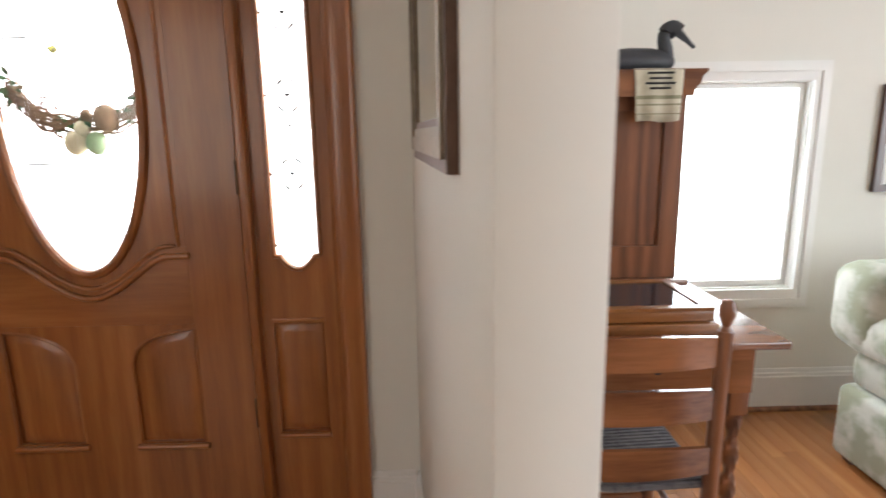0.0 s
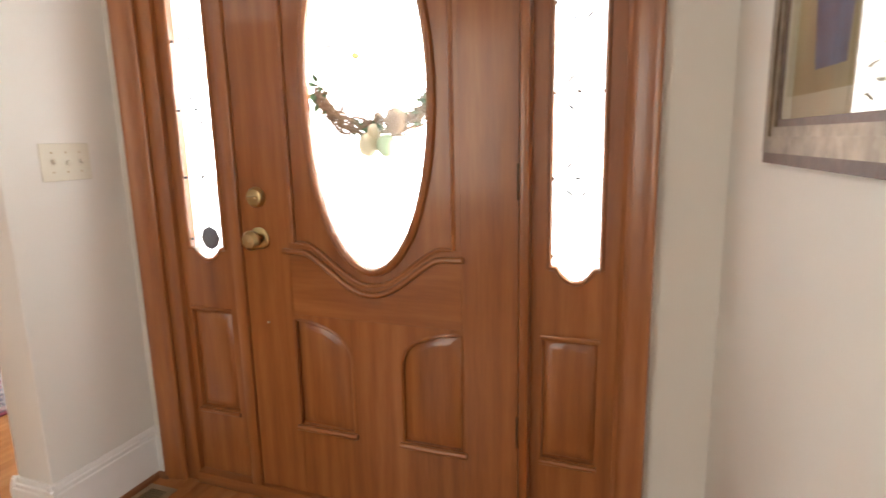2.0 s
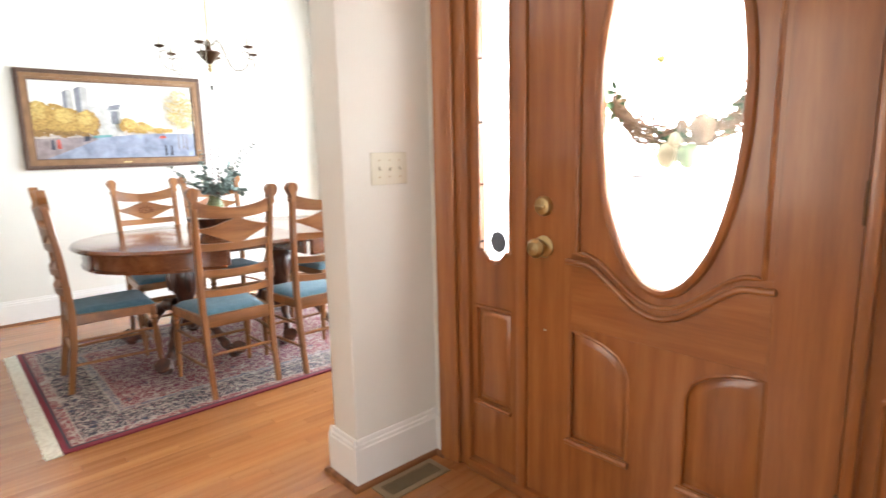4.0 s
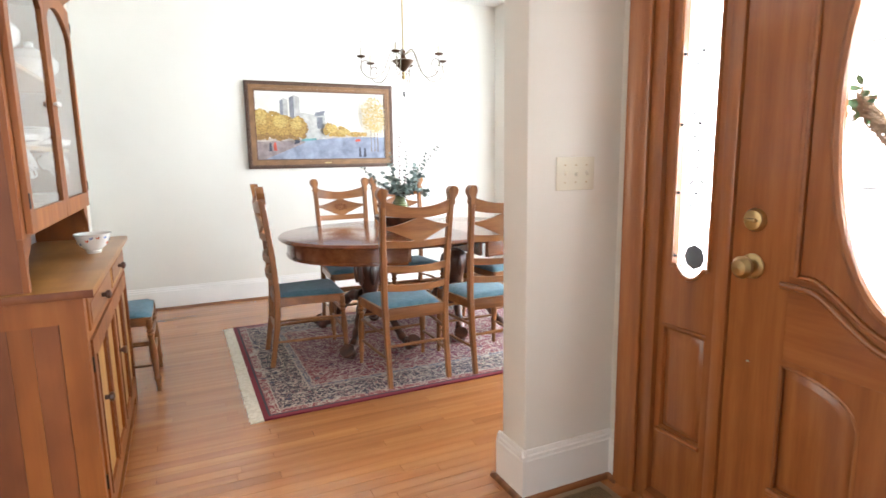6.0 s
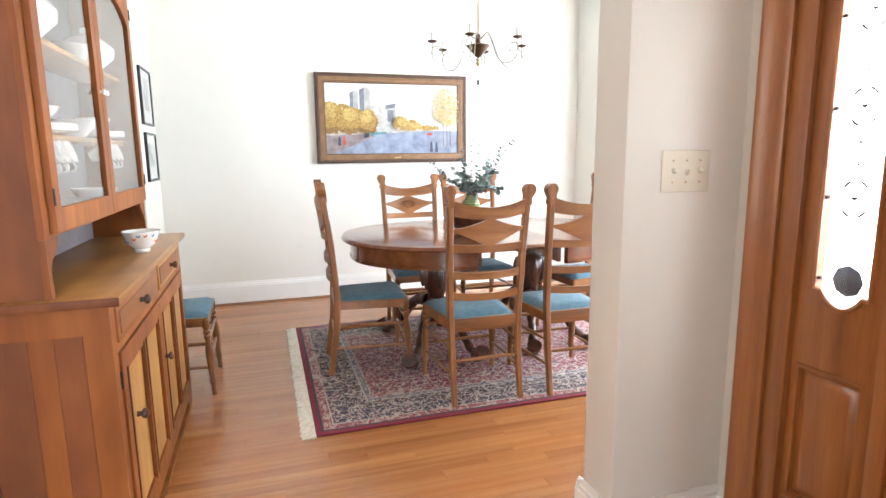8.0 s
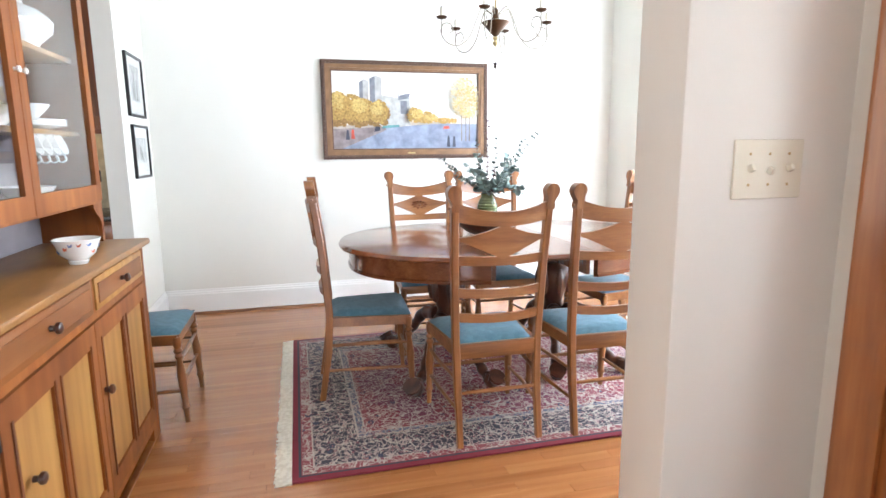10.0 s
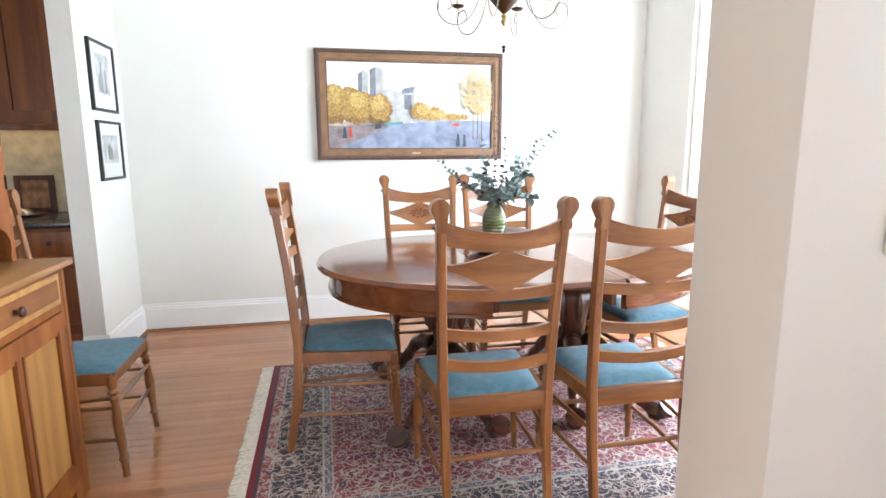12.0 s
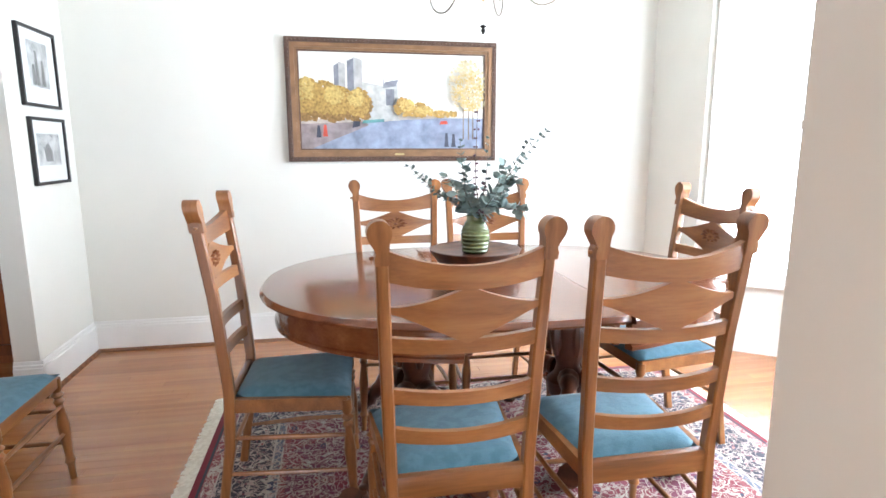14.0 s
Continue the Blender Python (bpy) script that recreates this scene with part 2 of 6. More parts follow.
def smooth(ob, angle=40):
    me = ob.data
    for p in me.polygons:
        p.use_smooth = True
    me.set_sharp_from_angle(angle=radians(angle))
    return ob


def chain(ob):
    m = ob.matrix_basis.copy()
    if ob.parent:
        m = chain(ob.parent) @ ob.matrix_parent_inverse @ m
    return m


def part(name, bm, material, parent, label="", local=False):
    """One mesh under a thing or part; its points are in the world, or in the parent's own axes."""
    ob = smooth(link_mesh(name, bm, material))
    ob.parent = parent
    if not local:
        ob.matrix_parent_inverse = chain(parent).inverted()
    if label:
        ob["label"] = label
    return ob


def thing(name, label, category, m=None, group=""):
    ob = new(name)
    ob.empty_display_size = 0.1
    ob.matrix_basis = m or Matrix()
    return tagged(ob, label, category, group)


def single(name, bm, material, label, category, group=""):
    return tagged(smooth(link_mesh(name, bm, material)), label, category, group)


def structure(name, bm, material, label=""):
    return tagged(smooth(link_mesh(name, bm, material)), label or name.replace("_", " "), "structure", "", "structure")


def box(bm, x0, x1, y0, y1, z0, z1, r=0.0, seg=2, slot=0):
    c = [(x0, y0, z0), (x1, y0, z0), (x1, y1, z0), (x0, y1, z0), (x0, y0, z1), (x1, y0, z1), (x1, y1, z1), (x0, y1, z1)]
    v = [bm.verts.new(p) for p in c]
    f = [bm.faces.new([v[i] for i in q]) for q in ((3, 2, 1, 0), (4, 5, 6, 7), (0, 1, 5, 4), (1, 2, 6, 5), (2, 3, 7, 6), (3, 0, 4, 7))]
    for q in f:
        q.material_index = slot
    if r:
        es = {e for q in f for e in q.edges}
        bmesh.ops.bevel(bm, geom=list(es), offset=r, segments=seg, affect="EDGES", profile=0.5)
    return bm


def boxed(*a, **k):
    return box(bmesh.new(), *a, **k)


def extrude(bm, outer, holes, put, d0, d1, slot=0):
    """A plate of the outline (u, v), with holes, between the depths d0 and d1; put(u, v, d) gives the point."""
    loops = [outer, *holes]
    sides = []
    for d in (d0, d1):
        edges, rows = [], []
        for loop in loops:
            vs = [bm.verts.new(put(u, v, d)) for u, v in loop]
            rows.append(vs)
            edges += [bm.edges.new((vs[i], vs[i - 1])) for i in range(len(vs))]
        got = bmesh.ops.triangle_fill(bm, edges=edges, use_beauty=True)
        for g in got["geom"]:
            if isinstance(g, bmesh.types.BMFace):
                g.material_index = slot
        sides.append(rows)
    for a, b in zip(*sides):
        for i in range(len(a)):
            bm.faces.new((a[i - 1], a[i], b[i], b[i - 1])).material_index = slot
    return bm


def lathe(bm, profile, at=(0, 0, 0), n=24, slot=0):
    rows = []
    for r, z in profile:
        rows.append([bm.verts.new((at[0] + r * math.cos(2 * math.pi * i / n), at[1] + r * math.sin(2 * math.pi * i / n), at[2] + z)) for i in range(n)])
    for a, b in zip(rows, rows[1:]):
        for i in range(n):
            bm.faces.new((a[i - 1], a[i], b[i], b[i - 1])).material_index = slot
    for row in (rows[0], rows[-1]):
        if (row[0].co - row[n // 2].co).length > 1e-4:
            bm.faces.new(row).material_index = slot
    return bm


def tube(bm, pts, r, n=8, flat=1.0, slot=0, up=(0, 0, 1)):
    """A rod along the points; r is one radius or one for each point."""
    pts = [Vector(p) for p in pts]
    rs = r if isinstance(r, (list, tuple)) else [r] * len(pts)
    rows = []
    for i, p in enumerate(pts):
        d = (pts[min(i + 1, len(pts) - 1)] - pts[max(i - 1, 0)]).normalized()
        ref = Vector(up) if abs(d.dot(Vector(up))) < 0.95 else Vector((1, 0, 0))
        a = d.cross(ref).normalized()
        b = a.cross(d)
        rows.append([bm.verts.new(p + rs[i] * (math.cos(2 * math.pi * k / n) * a + flat * math.sin(2 * math.pi * k / n) * b)) for k in range(n)])
    for a, b in zip(rows, rows[1:]):
        for k in range(n):
            bm.faces.new((a[k - 1], a[k], b[k], b[k - 1])).material_index = slot
    for row in (rows[0], rows[-1]):
        bm.faces.new(row).material_index = slot
    return bm


def leaf(bm, base, way, up, length, width, slot=0):
    """A slightly cupped leaf of six faces."""
    way = Vector(way).normalized()
    side = way.cross(Vector(up)).normalized()
    nrm = side.cross(way)
    b = Vector(base)
    mid = [b + way * length * s for s in (0, 0.35, 0.7, 1)]
    mid[1] -= nrm * width * 0.15
    mid[2] -= nrm * width * 0.1
    m = [bm.verts.new(p) for p in mid]
    l = [bm.verts.new(b + way * length * s + side * width * w) for s, w in ((0.35, 0.5), (0.72, 0.42))]
    r = [bm.verts.new(b + way * length * s - side * width * w) for s, w in ((0.35, 0.5), (0.72, 0.42))]
    for q in ((m[0], l[0], m[1]), (m[0], m[1], r[0]), (m[1], l[0], l[1], m[2]), (m[1], m[2], r[1], r[0]), (m[2], l[1], m[3]), (m[2], m[3], r[1])):
        bm.faces.new(q).material_index = slot


def ellipse(cu, cv, a, b, n=48, start=0.0, end=2 * math.pi, closed=True):
    return [(cu + a * math.cos(start + (end - start) * i / (n if closed else n - 1)), cv + b * math.sin(start + (end - start) * i / (n if closed else n - 1))) for i in range(n)]


def rect(u0, u1, v0, v1):
    return [(u0, v0), (u1, v0), (u1, v1), (u0, v1)]


def on_y(u, v, d):
    return (u, d, v)


def on_x(u, v, d):
    return (d, u, v)


def on_z(u, v, d):
    return (u, v, d)

# ---- setting ----
DW = 1.8            # inner face of the wall with the entrance door
FAR, SOUTH, NORTH = -5.08, -0.32, 3.40
PIER_X, PIER_IN, PIER_Y = -1.585, -1.43, 1.402
TOP = 2.75
LY = 2.50            # inner face of the living room front wall

structure("wall_entrance", extrude(bmesh.new(), [(-1.43, 0), (-1.30, 0), (-1.30, 2.12), (0.25, 2.12), (0.25, 0), (0.65, 0), (0.65, TOP), (-1.43, TOP)], [], on_y, DW, DW + 0.08), WALL, "painted beige wall around the entrance door")
structure("wall_pier", boxed(PIER_X, PIER_IN, PIER_Y, NORTH + 0.6, 0, TOP, 0.006), WALL, "painted wall end between foyer and dining room")
# this wall is turned a few degrees off square to fit the camera's view
SKEW = Matrix.Translation((0.467, DW, 0)) @ Matrix.Rotation(radians(5.4), 4, "Z") @ Matrix.Translation((-0.531, -DW, 0))


def skewed(ob):
    ob.matrix_basis = SKEW @ ob.matrix_basis
    return ob


skewed(structure("wall_foyer_right", boxed(0.531, 0.645, 0.675, DW, 0, TOP, 0.006), WALL, "painted wall between foyer and living room"))
structure("wall_living_left", boxed(0.53, 0.65, DW + 0.08, LY, 0, TOP), WALL)
structure("wall_dining_far", boxed(FAR - 0.12, FAR, SOUTH - 0.12, NORTH + 0.12, 0, TOP), WALL, "pale painted dining room wall")
structure("wall_dining_south", extrude(bmesh.new(), [(FAR, 0), (-4.41, 0), (-4.41, 2.25), (-3.02, 2.25), (-3.02, 0), (-1.62, 0), (-1.62, TOP), (FAR, TOP)], [], on_y, SOUTH - 0.12, SOUTH), WALL, "pale wall with a wide opening to the kitchen")
# hole in this unseen wall made only for the added hall fill lamp
structure("wall_hall_left", extrude(bmesh.new(), rect(-3.5, SOUTH - 0.12, 0, TOP), [rect(-2.45, -0.55, 0.65, 2.25)], on_x, -1.74, -1.62), WALL)
structure("wall_hall_back", extrude(bmesh.new(), rect(-1.74, 4.5, 0, TOP), [], on_y, -3.62, -3.5), WALL)
# opening cut only for the added living room fill lamp
structure("wall_living_side", extrude(bmesh.new(), rect(-3.5, LY + 0.12, 0, TOP), [rect(-1.9, 1.1, 0.6, 2.2)], on_x, 4.5, 4.62), WALL)
structure("wall_living_front", extrude(bmesh.new(), rect(0.53, 4.5, 0, TOP), [rect(1.15, 2.05, 0.565, 1.415)], on_y, LY, LY + 0.12), WALL, "pale grey painted living room wall")
structure("wall_kitchen_far", boxed(-5.75, -5.63, -3.5, SOUTH - 0.12, 0, TOP), SPLASH)
# opening cut only for the added kitchen fill lamp
structure("wall_kitchen_back", extrude(bmesh.new(), rect(-5.75, -1.74, 0, TOP), [rect(-4.4, -2.4, 0.8, 2.2)], on_y, -3.62, -3.5), WALL)
structure("ceiling", boxed(-5.75, 4.62, -3.62, 4.3, TOP, TOP + 0.12), CEIL, "white ceiling")

# bay with three windows
BAY = [(-4.49, NORTH), (-4.04, 3.98), (-2.50, 3.98), (-2.05, NORTH)]
structure("wall_dining_north", boxed(FAR, BAY[0][0], NORTH, NORTH + 0.12, 0, TOP), WALL, "pale painted wall beside the bay")
structure("wall_dining_north_right", boxed(BAY[3][0], PIER_X, NORTH, NORTH + 0.12, 0, TOP), WALL)


def run_wall(name, a, b, hole):
    a, b = Vector((*a, 0)), Vector((*b, 0))
    d = (b - a).normalized()
    n = Vector((-d.y, d.x, 0))
    if n.y < 0:
        n = -n

    def put(u, v, w):
        return a + d * u + n * w + Vector((0, 0, v))

    length = (b - a).length
    structure(name, extrude(bmesh.new(), rect(0, length, 0, TOP), [rect(hole, length - hole, 0.44, 2.3)], put, 0, 0.12), WALL)
    win = thing("window", "tall white bay window with a low sill", "window")
    win["kind"] = "structure"
    part("window_frame", extrude(bmesh.new(), rect(hole - 0.07, length - hole + 0.07, 0.42, 2.37), [rect(hole + 0.01, length - hole - 0.01, 0.46, 2.29)], put, -0.018, -0.002), TRIM, win)
    part("sash", extrude(bmesh.new(), rect(hole + 0.002, length - hole - 0.002, 0.442, 2.298), [rect(hole + 0.045, length - hole - 0.045, 0.5, 1.36), rect(hole + 0.045, length - hole - 0.045, 1.41, 2.25)], put, 0.04, 0.075), TRIM, win)
    part("window_sill", extrude(bmesh.new(), rect(hole - 0.08, length - hole + 0.08, 0.425, 0.45), [], put, -0.05, -0.019), TRIM, win)
    pane = part("pane", extrude(bmesh.new(), rect(hole + 0.04, length - hole - 0.04, 0.49, 2.26), [], put, 0.055, 0.059), GLASS, win)
    pane.visible_shadow = False
    bb = bmesh.new()
    extrude(bb, [(0.0, 0.0), (0.0, 0.145), (0.006, 0.15), (0.008, 0.165), (0.016, 0.175), (0.016, 0.0)], [], lambda u, v, w: a + d * w - n * (u + 0.002) + Vector((0, 0, v)), 0, length)
    structure("baseboard", bb, TRIM)


run_wall("wall_bay_left", BAY[0], BAY[1], 0.11)
run_wall("wall_bay_front", BAY[1], BAY[2], 0.12)
run_wall("wall_bay_right", BAY[2], BAY[3], 0.11)

# glowing sheets for the outdoors beyond the glass
for x0, x1, y in ((-9.0, -1.60, 4.9), (-1.39, 0.51, 2.75), (0.68, 4.6, 3.3)):
    tagged(link_mesh("backdrop", boxed(x0, x1, y, y + 0.05, -0.2, 4.2), OUTSIDE), "glowing sheet standing in for daylight outdoors", "backdrop", "", "structure")
# glowing slab added over the outer pier wall to whiten the left sidelight
tagged(link_mesh("backdrop", boxed(-1.424, -1.404, DW + 0.085, 2.745, -0.2, 4.2), OUTSIDE), "glowing sheet standing in for daylight outdoors", "backdrop", "", "structure")
structure("ground", boxed(-60, 60, -60, 60, -0.25, -0.2), plain("lawn", (0.09, 0.12, 0.05), 0.9, vary=0.3))
structure("floor_slab", boxed(-5.75, 4.62, -3.62, 4.3, -0.2, -0.014), GAP, "subfloor under the oak strips")


def baseboard(x0, y0, x1, y1, side, shoe=True):
    """A white board with a stepped cap from point to point; side is the way into the room."""
    a, b = Vector((x0, y0, 0)), Vector((x1, y1, 0))
    d = (b - a).normalized()
    n = Vector((*side, 0))
    prof = [(0.0, 0.0), (0.0, 0.192), (0.005, 0.192), (0.008, 0.184), (0.008, 0.176), (0.014, 0.172), (0.014, 0.16), (0.018, 0.156), (0.018, 0.0)]
    made = [structure("baseboard", extrude(bmesh.new(), prof, [], lambda u, v, w: a + d * w + n * (u + 0.0005) + Vector((0, 0, v)), 0, (b - a).length), TRIM, "white painted baseboard with a moulded cap")]
    if shoe:
        q = [(0.0185, 0.0)] + [(0.0185 + 0.017 * math.sin(i * math.pi / 10), 0.018 * math.cos(i * math.pi / 10)) for i in range(6)]
        made.append(structure("shoe_moulding", extrude(bmesh.new(), q, [], lambda u, v, w: a + d * w + n * u + Vector((0, 0, v)), -0.018, (b - a).length + 0.018), SHOE, "stained oak shoe moulding"))
    return made


baseboard(PIER_IN, DW, PIER_IN, PIER_Y - 0.018, (1, 0))
baseboard(PIER_IN + 0.018, PIER_Y, PIER_X - 0.018, PIER_Y, (0, -1))
baseboard(PIER_X, PIER_Y - 0.018, PIER_X, NORTH, (-1, 0))
baseboard(PIER_IN + 0.018, DW, -1.376, DW, (0, -1))
baseboard(0.315, DW, 0.453, DW, (0, -1))
for board in baseboard(0.531, DW - 0.006, 0.531, 0.657, (-1, 0)) + baseboard(0.513, 0.675, 0.663, 0.675, (0, -1)):
    skewed(board)
baseboard(0.65, LY, 4.5, LY, (0, -1))
baseboard(FAR, SOUTH, FAR, NORTH, (1, 0))
baseboard(-4.41, SOUTH, FAR + 0.018, SOUTH, (0, 1))
baseboard(-4.41, SOUTH - 0.12, -4.41, SOUTH + 0.018, (1, 0))
baseboard(-3.02, SOUTH, -1.62, SOUTH, (0, 1), False)
baseboard(FAR + 0.018, NORTH, BAY[0][0], NORTH, (0, -1))

# ---- entrance door ----
CX = -0.478
OVAL = (CX, 1.36, 0.188, 0.50)
DOOR_Y = DW - 0.002
unit = thing("door_1", "closed oiled oak entrance door with an oval leaded window", "door", pose(CX, DW, 0))
unit["kind"] = "structure"


def serpentine(s, lift=0.0):
    """Height of the wavy rail over the width, s from -1 to 1."""
    return 0.925 + lift - 0.122 * max(0.0, math.cos(min(1, abs(s) / 0.86) * math.pi / 2)) ** 1.5


X0, X1, DB = -0.94, -0.03, 0.052
PL = (-0.765, -0.562)
PR = (-0.392, -0.195)


def arched(u0, u1, v0, hi, lo, outer_left):
    n = 12
    arc = []
    for i in range(n + 1):
        s = i / n
        h = lo + (hi - lo) * math.sqrt(max(0, 1 - s * s))
        arc.append(((u0 + (u1 - u0) * s) if outer_left else (u1 - (u1 - u0) * s), h))
    if outer_left:
        return [(u1, v0), (u0, v0)] + arc
    return [(u0, v0), (u1, v0)] + arc


up_l, up_r = -0.748, -0.216
wave = [(up_l + (up_r - up_l) * i / 32, serpentine(-1 + 2 * i / 32)) for i in range(33)]
upper = wave + [(up_r, 1.93), (up_l, 1.93)]
low_l = arched(*PL, 0.31, 0.672, 0.568, True)
low_r = arched(*PR, 0.31, 0.672, 0.568, False)


def fielded(loop, inset, y_edge, y_field):
    """A panel whose edges slope up to a flat field."""
    us, vs = [p[0] for p in loop], [p[1] for p in loop]
    ku, kv = 1 - 2 * inset / (max(us) - min(us)), 1 - 2 * inset / (max(vs) - min(vs))
    cu, cv = (max(us) + min(us)) / 2, (max(vs) + min(vs)) / 2
    bm = bmesh.new()
    rows = []
    for k, y in ((0.0, y_edge), (0.16, y_edge), (0.3, y_edge - 0.35 * (y_edge - y_field)), (0.85, y_field + 0.001), (1.0, y_field)):
        a, b2 = 1 + (ku - 1) * k, 1 + (kv - 1) * k
        rows.append([bm.verts.new((cu + (u - cu) * a, y, cv + (v - cv) * b2)) for u, v in loop])
    for a, b2 in zip(rows, rows[1:]):
        for n in range(len(a)):
            bm.faces.new((a[n - 1], a[n], b2[n], b2[n - 1]))
    bm.faces.new(rows[-1])
    return bm


for a, b in ((X0, PL[0] - 0.0004), (PR[1] + 0.0004, X1)):
    part("stile", extrude(bmesh.new(), rect(a, b, DB, 2.04), [], on_y, DOOR_Y, DOOR_Y + 0.018), OAK_DOOR, unit)
LO, HI = PL[0], PR[1]
sides = [(HI, serpentine(1)), (up_r, serpentine(1))] + wave[::-1][1:-1] + [(up_l, serpentine(-1)), (LO, serpentine(-1))]
part("lower_frame", extrude(bmesh.new(), [(LO, DB), (HI, DB), (HI, 0.6895), (LO, 0.6895)], [[(u + (0.0005 if u <= LO else -0.0005 if u >= HI else 0), v) for u, v in q] for q in (low_l, low_r)], on_y, DOOR_Y, DOOR_Y + 0.018), OAK_DOOR, unit)
part("middle_rail", extrude(bmesh.new(), [(LO, 0.6900), (HI, 0.6900)] + sides, [], on_y, DOOR_Y, DOOR_Y + 0.018), OAK_RAIL, unit)
for a, b in ((LO, up_l), (up_r, HI)):
    part("upper_edge", extrude(bmesh.new(), rect(a, b, serpentine(1) + 0.0004, 1.93), [], on_y, DOOR_Y, DOOR_Y + 0.018), OAK_DOOR, unit)
part("top_rail", extrude(bmesh.new(), rect(LO, HI, 1.9304, 2.04), [], on_y, DOOR_Y, DOOR_Y + 0.018), OAK_RAIL, unit)
part("core", extrude(bmesh.new(), rect(X0, X1, DB, 2.04), [ellipse(*OVAL[:2], 0.205, 0.517, 64)], on_y, DOOR_Y + 0.0185, DOOR_Y + 0.044), OAK_DOOR, unit)
field = part("upper_panel", extrude(bmesh.new(), [(up_l + 0.003 + (up_r - up_l - 0.006) * i / 32, serpentine(-1 + 2 * i / 32, 0.003)) for i in range(33)] + [(up_r - 0.003, 1.927), (up_l + 0.003, 1.927)], [ellipse(*OVAL[:2], 0.205, 0.517, 64)], on_y, DOOR_Y + 0.007, DOOR_Y + 0.018), OAK_DOOR, unit)
bead = bmesh.new()
tube(bead, [(u, DOOR_Y + 0.003, v) for u, v in [(up_l, 1.93)] + wave + [(up_r, 1.93)]], 0.0075, 8, up=(0, 1, 0))
part("moulding", bead, OAK_RAIL, unit, "rounded wavy moulding")
lip = bmesh.new()
tube(lip, [(LO - 0.018, DOOR_Y - 0.005, wave[0][1] - 0.026)] + [(u, DOOR_Y - 0.005, v - 0.028) for u, v in wave] + [(HI + 0.008, DOOR_Y - 0.005, wave[-1][1] - 0.026)], 0.0095, 10, up=(0, 1, 0))
part("moulding", lip, OAK_RAIL, unit)
for loop, (u0, u1) in ((low_l, PL), (low_r, PR)):
    bm = bmesh.new()
    tube(bm, [(u, DOOR_Y + 0.003, v) for u, v in loop[1:] + loop[:1]], 0.006, 8, up=(0, 1, 0))
    part("moulding", bm, OAK_DOOR, unit)
    bm = bmesh.new()
    tube(bm, [(u0 - 0.008, DOOR_Y - 0.006, 0.297), (u1 + 0.012, DOOR_Y - 0.006, 0.297)], 0.0095, 14)
    part("moulding", bm, OAK_RAIL, unit, "rounded ledge under the panel")
    part("raised_panel", fielded(loop, 0.036, DOOR_Y + 0.012, DOOR_Y + 0.004), OAK_DOOR, unit)
ring = bmesh.new()
pts = [(u, DOOR_Y + 0.003, v) for u, v in ellipse(*OVAL[:2], 0.203, 0.515, 64)]
tube(ring, pts + pts[:2], 0.014, 8, up=(0, 1, 0))
part("oval_bead", ring, OAK_DOOR, unit, "rounded oval glazing bead")
pane = part("glass", extrude(bmesh.new(), ellipse(*OVAL[:2], 0.204, 0.516, 64), [], on_y, DOOR_Y + 0.026, DOOR_Y + 0.032), FROST, unit, "textured leaded oval glass")
pane.visible_shadow = False
cames = bmesh.new()
GY = DOOR_Y + 0.022


def came(pts, r=0.0013):
    tube(cames, [(u, GY, v) for u, v in pts], r, 5, up=(0, 1, 0))


def petal(cu, cv, a, length, width):
    pts = []
    for i in range(11):
        s = i / 10
        w = width * math.sin(math.pi * s)
        pts.append((s * length, w))
    for i in range(1, 10):
        s = 1 - i / 10
        pts.append((s * length, -width * math.sin(math.pi * s)))
    came([(cu + p * math.cos(a) - q * math.sin(a), cv + p * math.sin(a) + q * math.cos(a)) for p, q in pts + pts[:1]])


for k in range(8):
    pa = k * math.pi / 4
    petal(CX + 0.025 * math.cos(pa), 1.40 + 0.025 * math.sin(pa), pa, 0.09, 0.026)
for zz in (1.165, 1.505):
    half = 0.19 * math.sqrt(max(0, 1 - ((zz - 1.36) / 0.5) ** 2))
    came([(CX - half + 0.02, zz), (CX - 0.06, zz)], 0.0021)
    came([(CX + 0.05, zz), (CX + half, zz)])
for zz in (1.02, 1.72):
    petal(CX, zz, math.pi / 2, 0.09, 0.03)
    petal(CX, zz, -math.pi / 2, 0.06, 0.02)
part("leading", cames, LEAD, unit, "lead lines")

# unseen strips added to block the light leak along the door's edges
for a, b in ((X0 - 0.012, X0 + 0.012), (X1 - 0.012, X1 + 0.012)):
    part("door_stop", boxed(a, b, DOOR_Y + 0.0445, DOOR_Y + 0.058, DB, 2.06), OAK_DOOR, unit)

# knobs and hinges
for z, r in ((1.067, 0.027), (0.935, 0.030)):
    lock = bmesh.new()
    prof = [(0.0, 0.0), (0.036, 0.0), (0.036, 0.004), (0.028, 0.009), (0.013, 0.012), (0.012, 0.028), (r, 0.036), (r + 0.002, 0.047), (r * 0.75, 0.06), (0.0, 0.063)]
    if z > 1:
        prof = [(0.0, 0.0), (0.033, 0.0), (0.033, 0.006), (0.027, 0.016), (0.018, 0.018), (0.0, 0.019)]
    lathe(lock, prof, n=28)
    if z > 1:
        box(lock, -0.017, 0.017, -0.005, 0.005, 0.0195, 0.030, 0.003)
    bmesh.ops.transform(lock, matrix=pose(-0.873, DOOR_Y - 0.0005, z, 90, 0, 0), verts=lock.verts)
    part("deadbolt" if z > 1 else "door_knob", lock, BRASS, unit, "polished aged brass")
for z in (0.40, 1.12, 1.85):
    part("hinge", lathe(bmesh.new(), [(0.0, -0.05), (0.004, -0.048), (0.006, -0.045), (0.006, 0.045), (0.004, 0.048), (0.0, 0.05)], (X1 + 0.002, DOOR_Y - 0.003, z), 10), BRONZE, unit, "dark hinge knuckle")
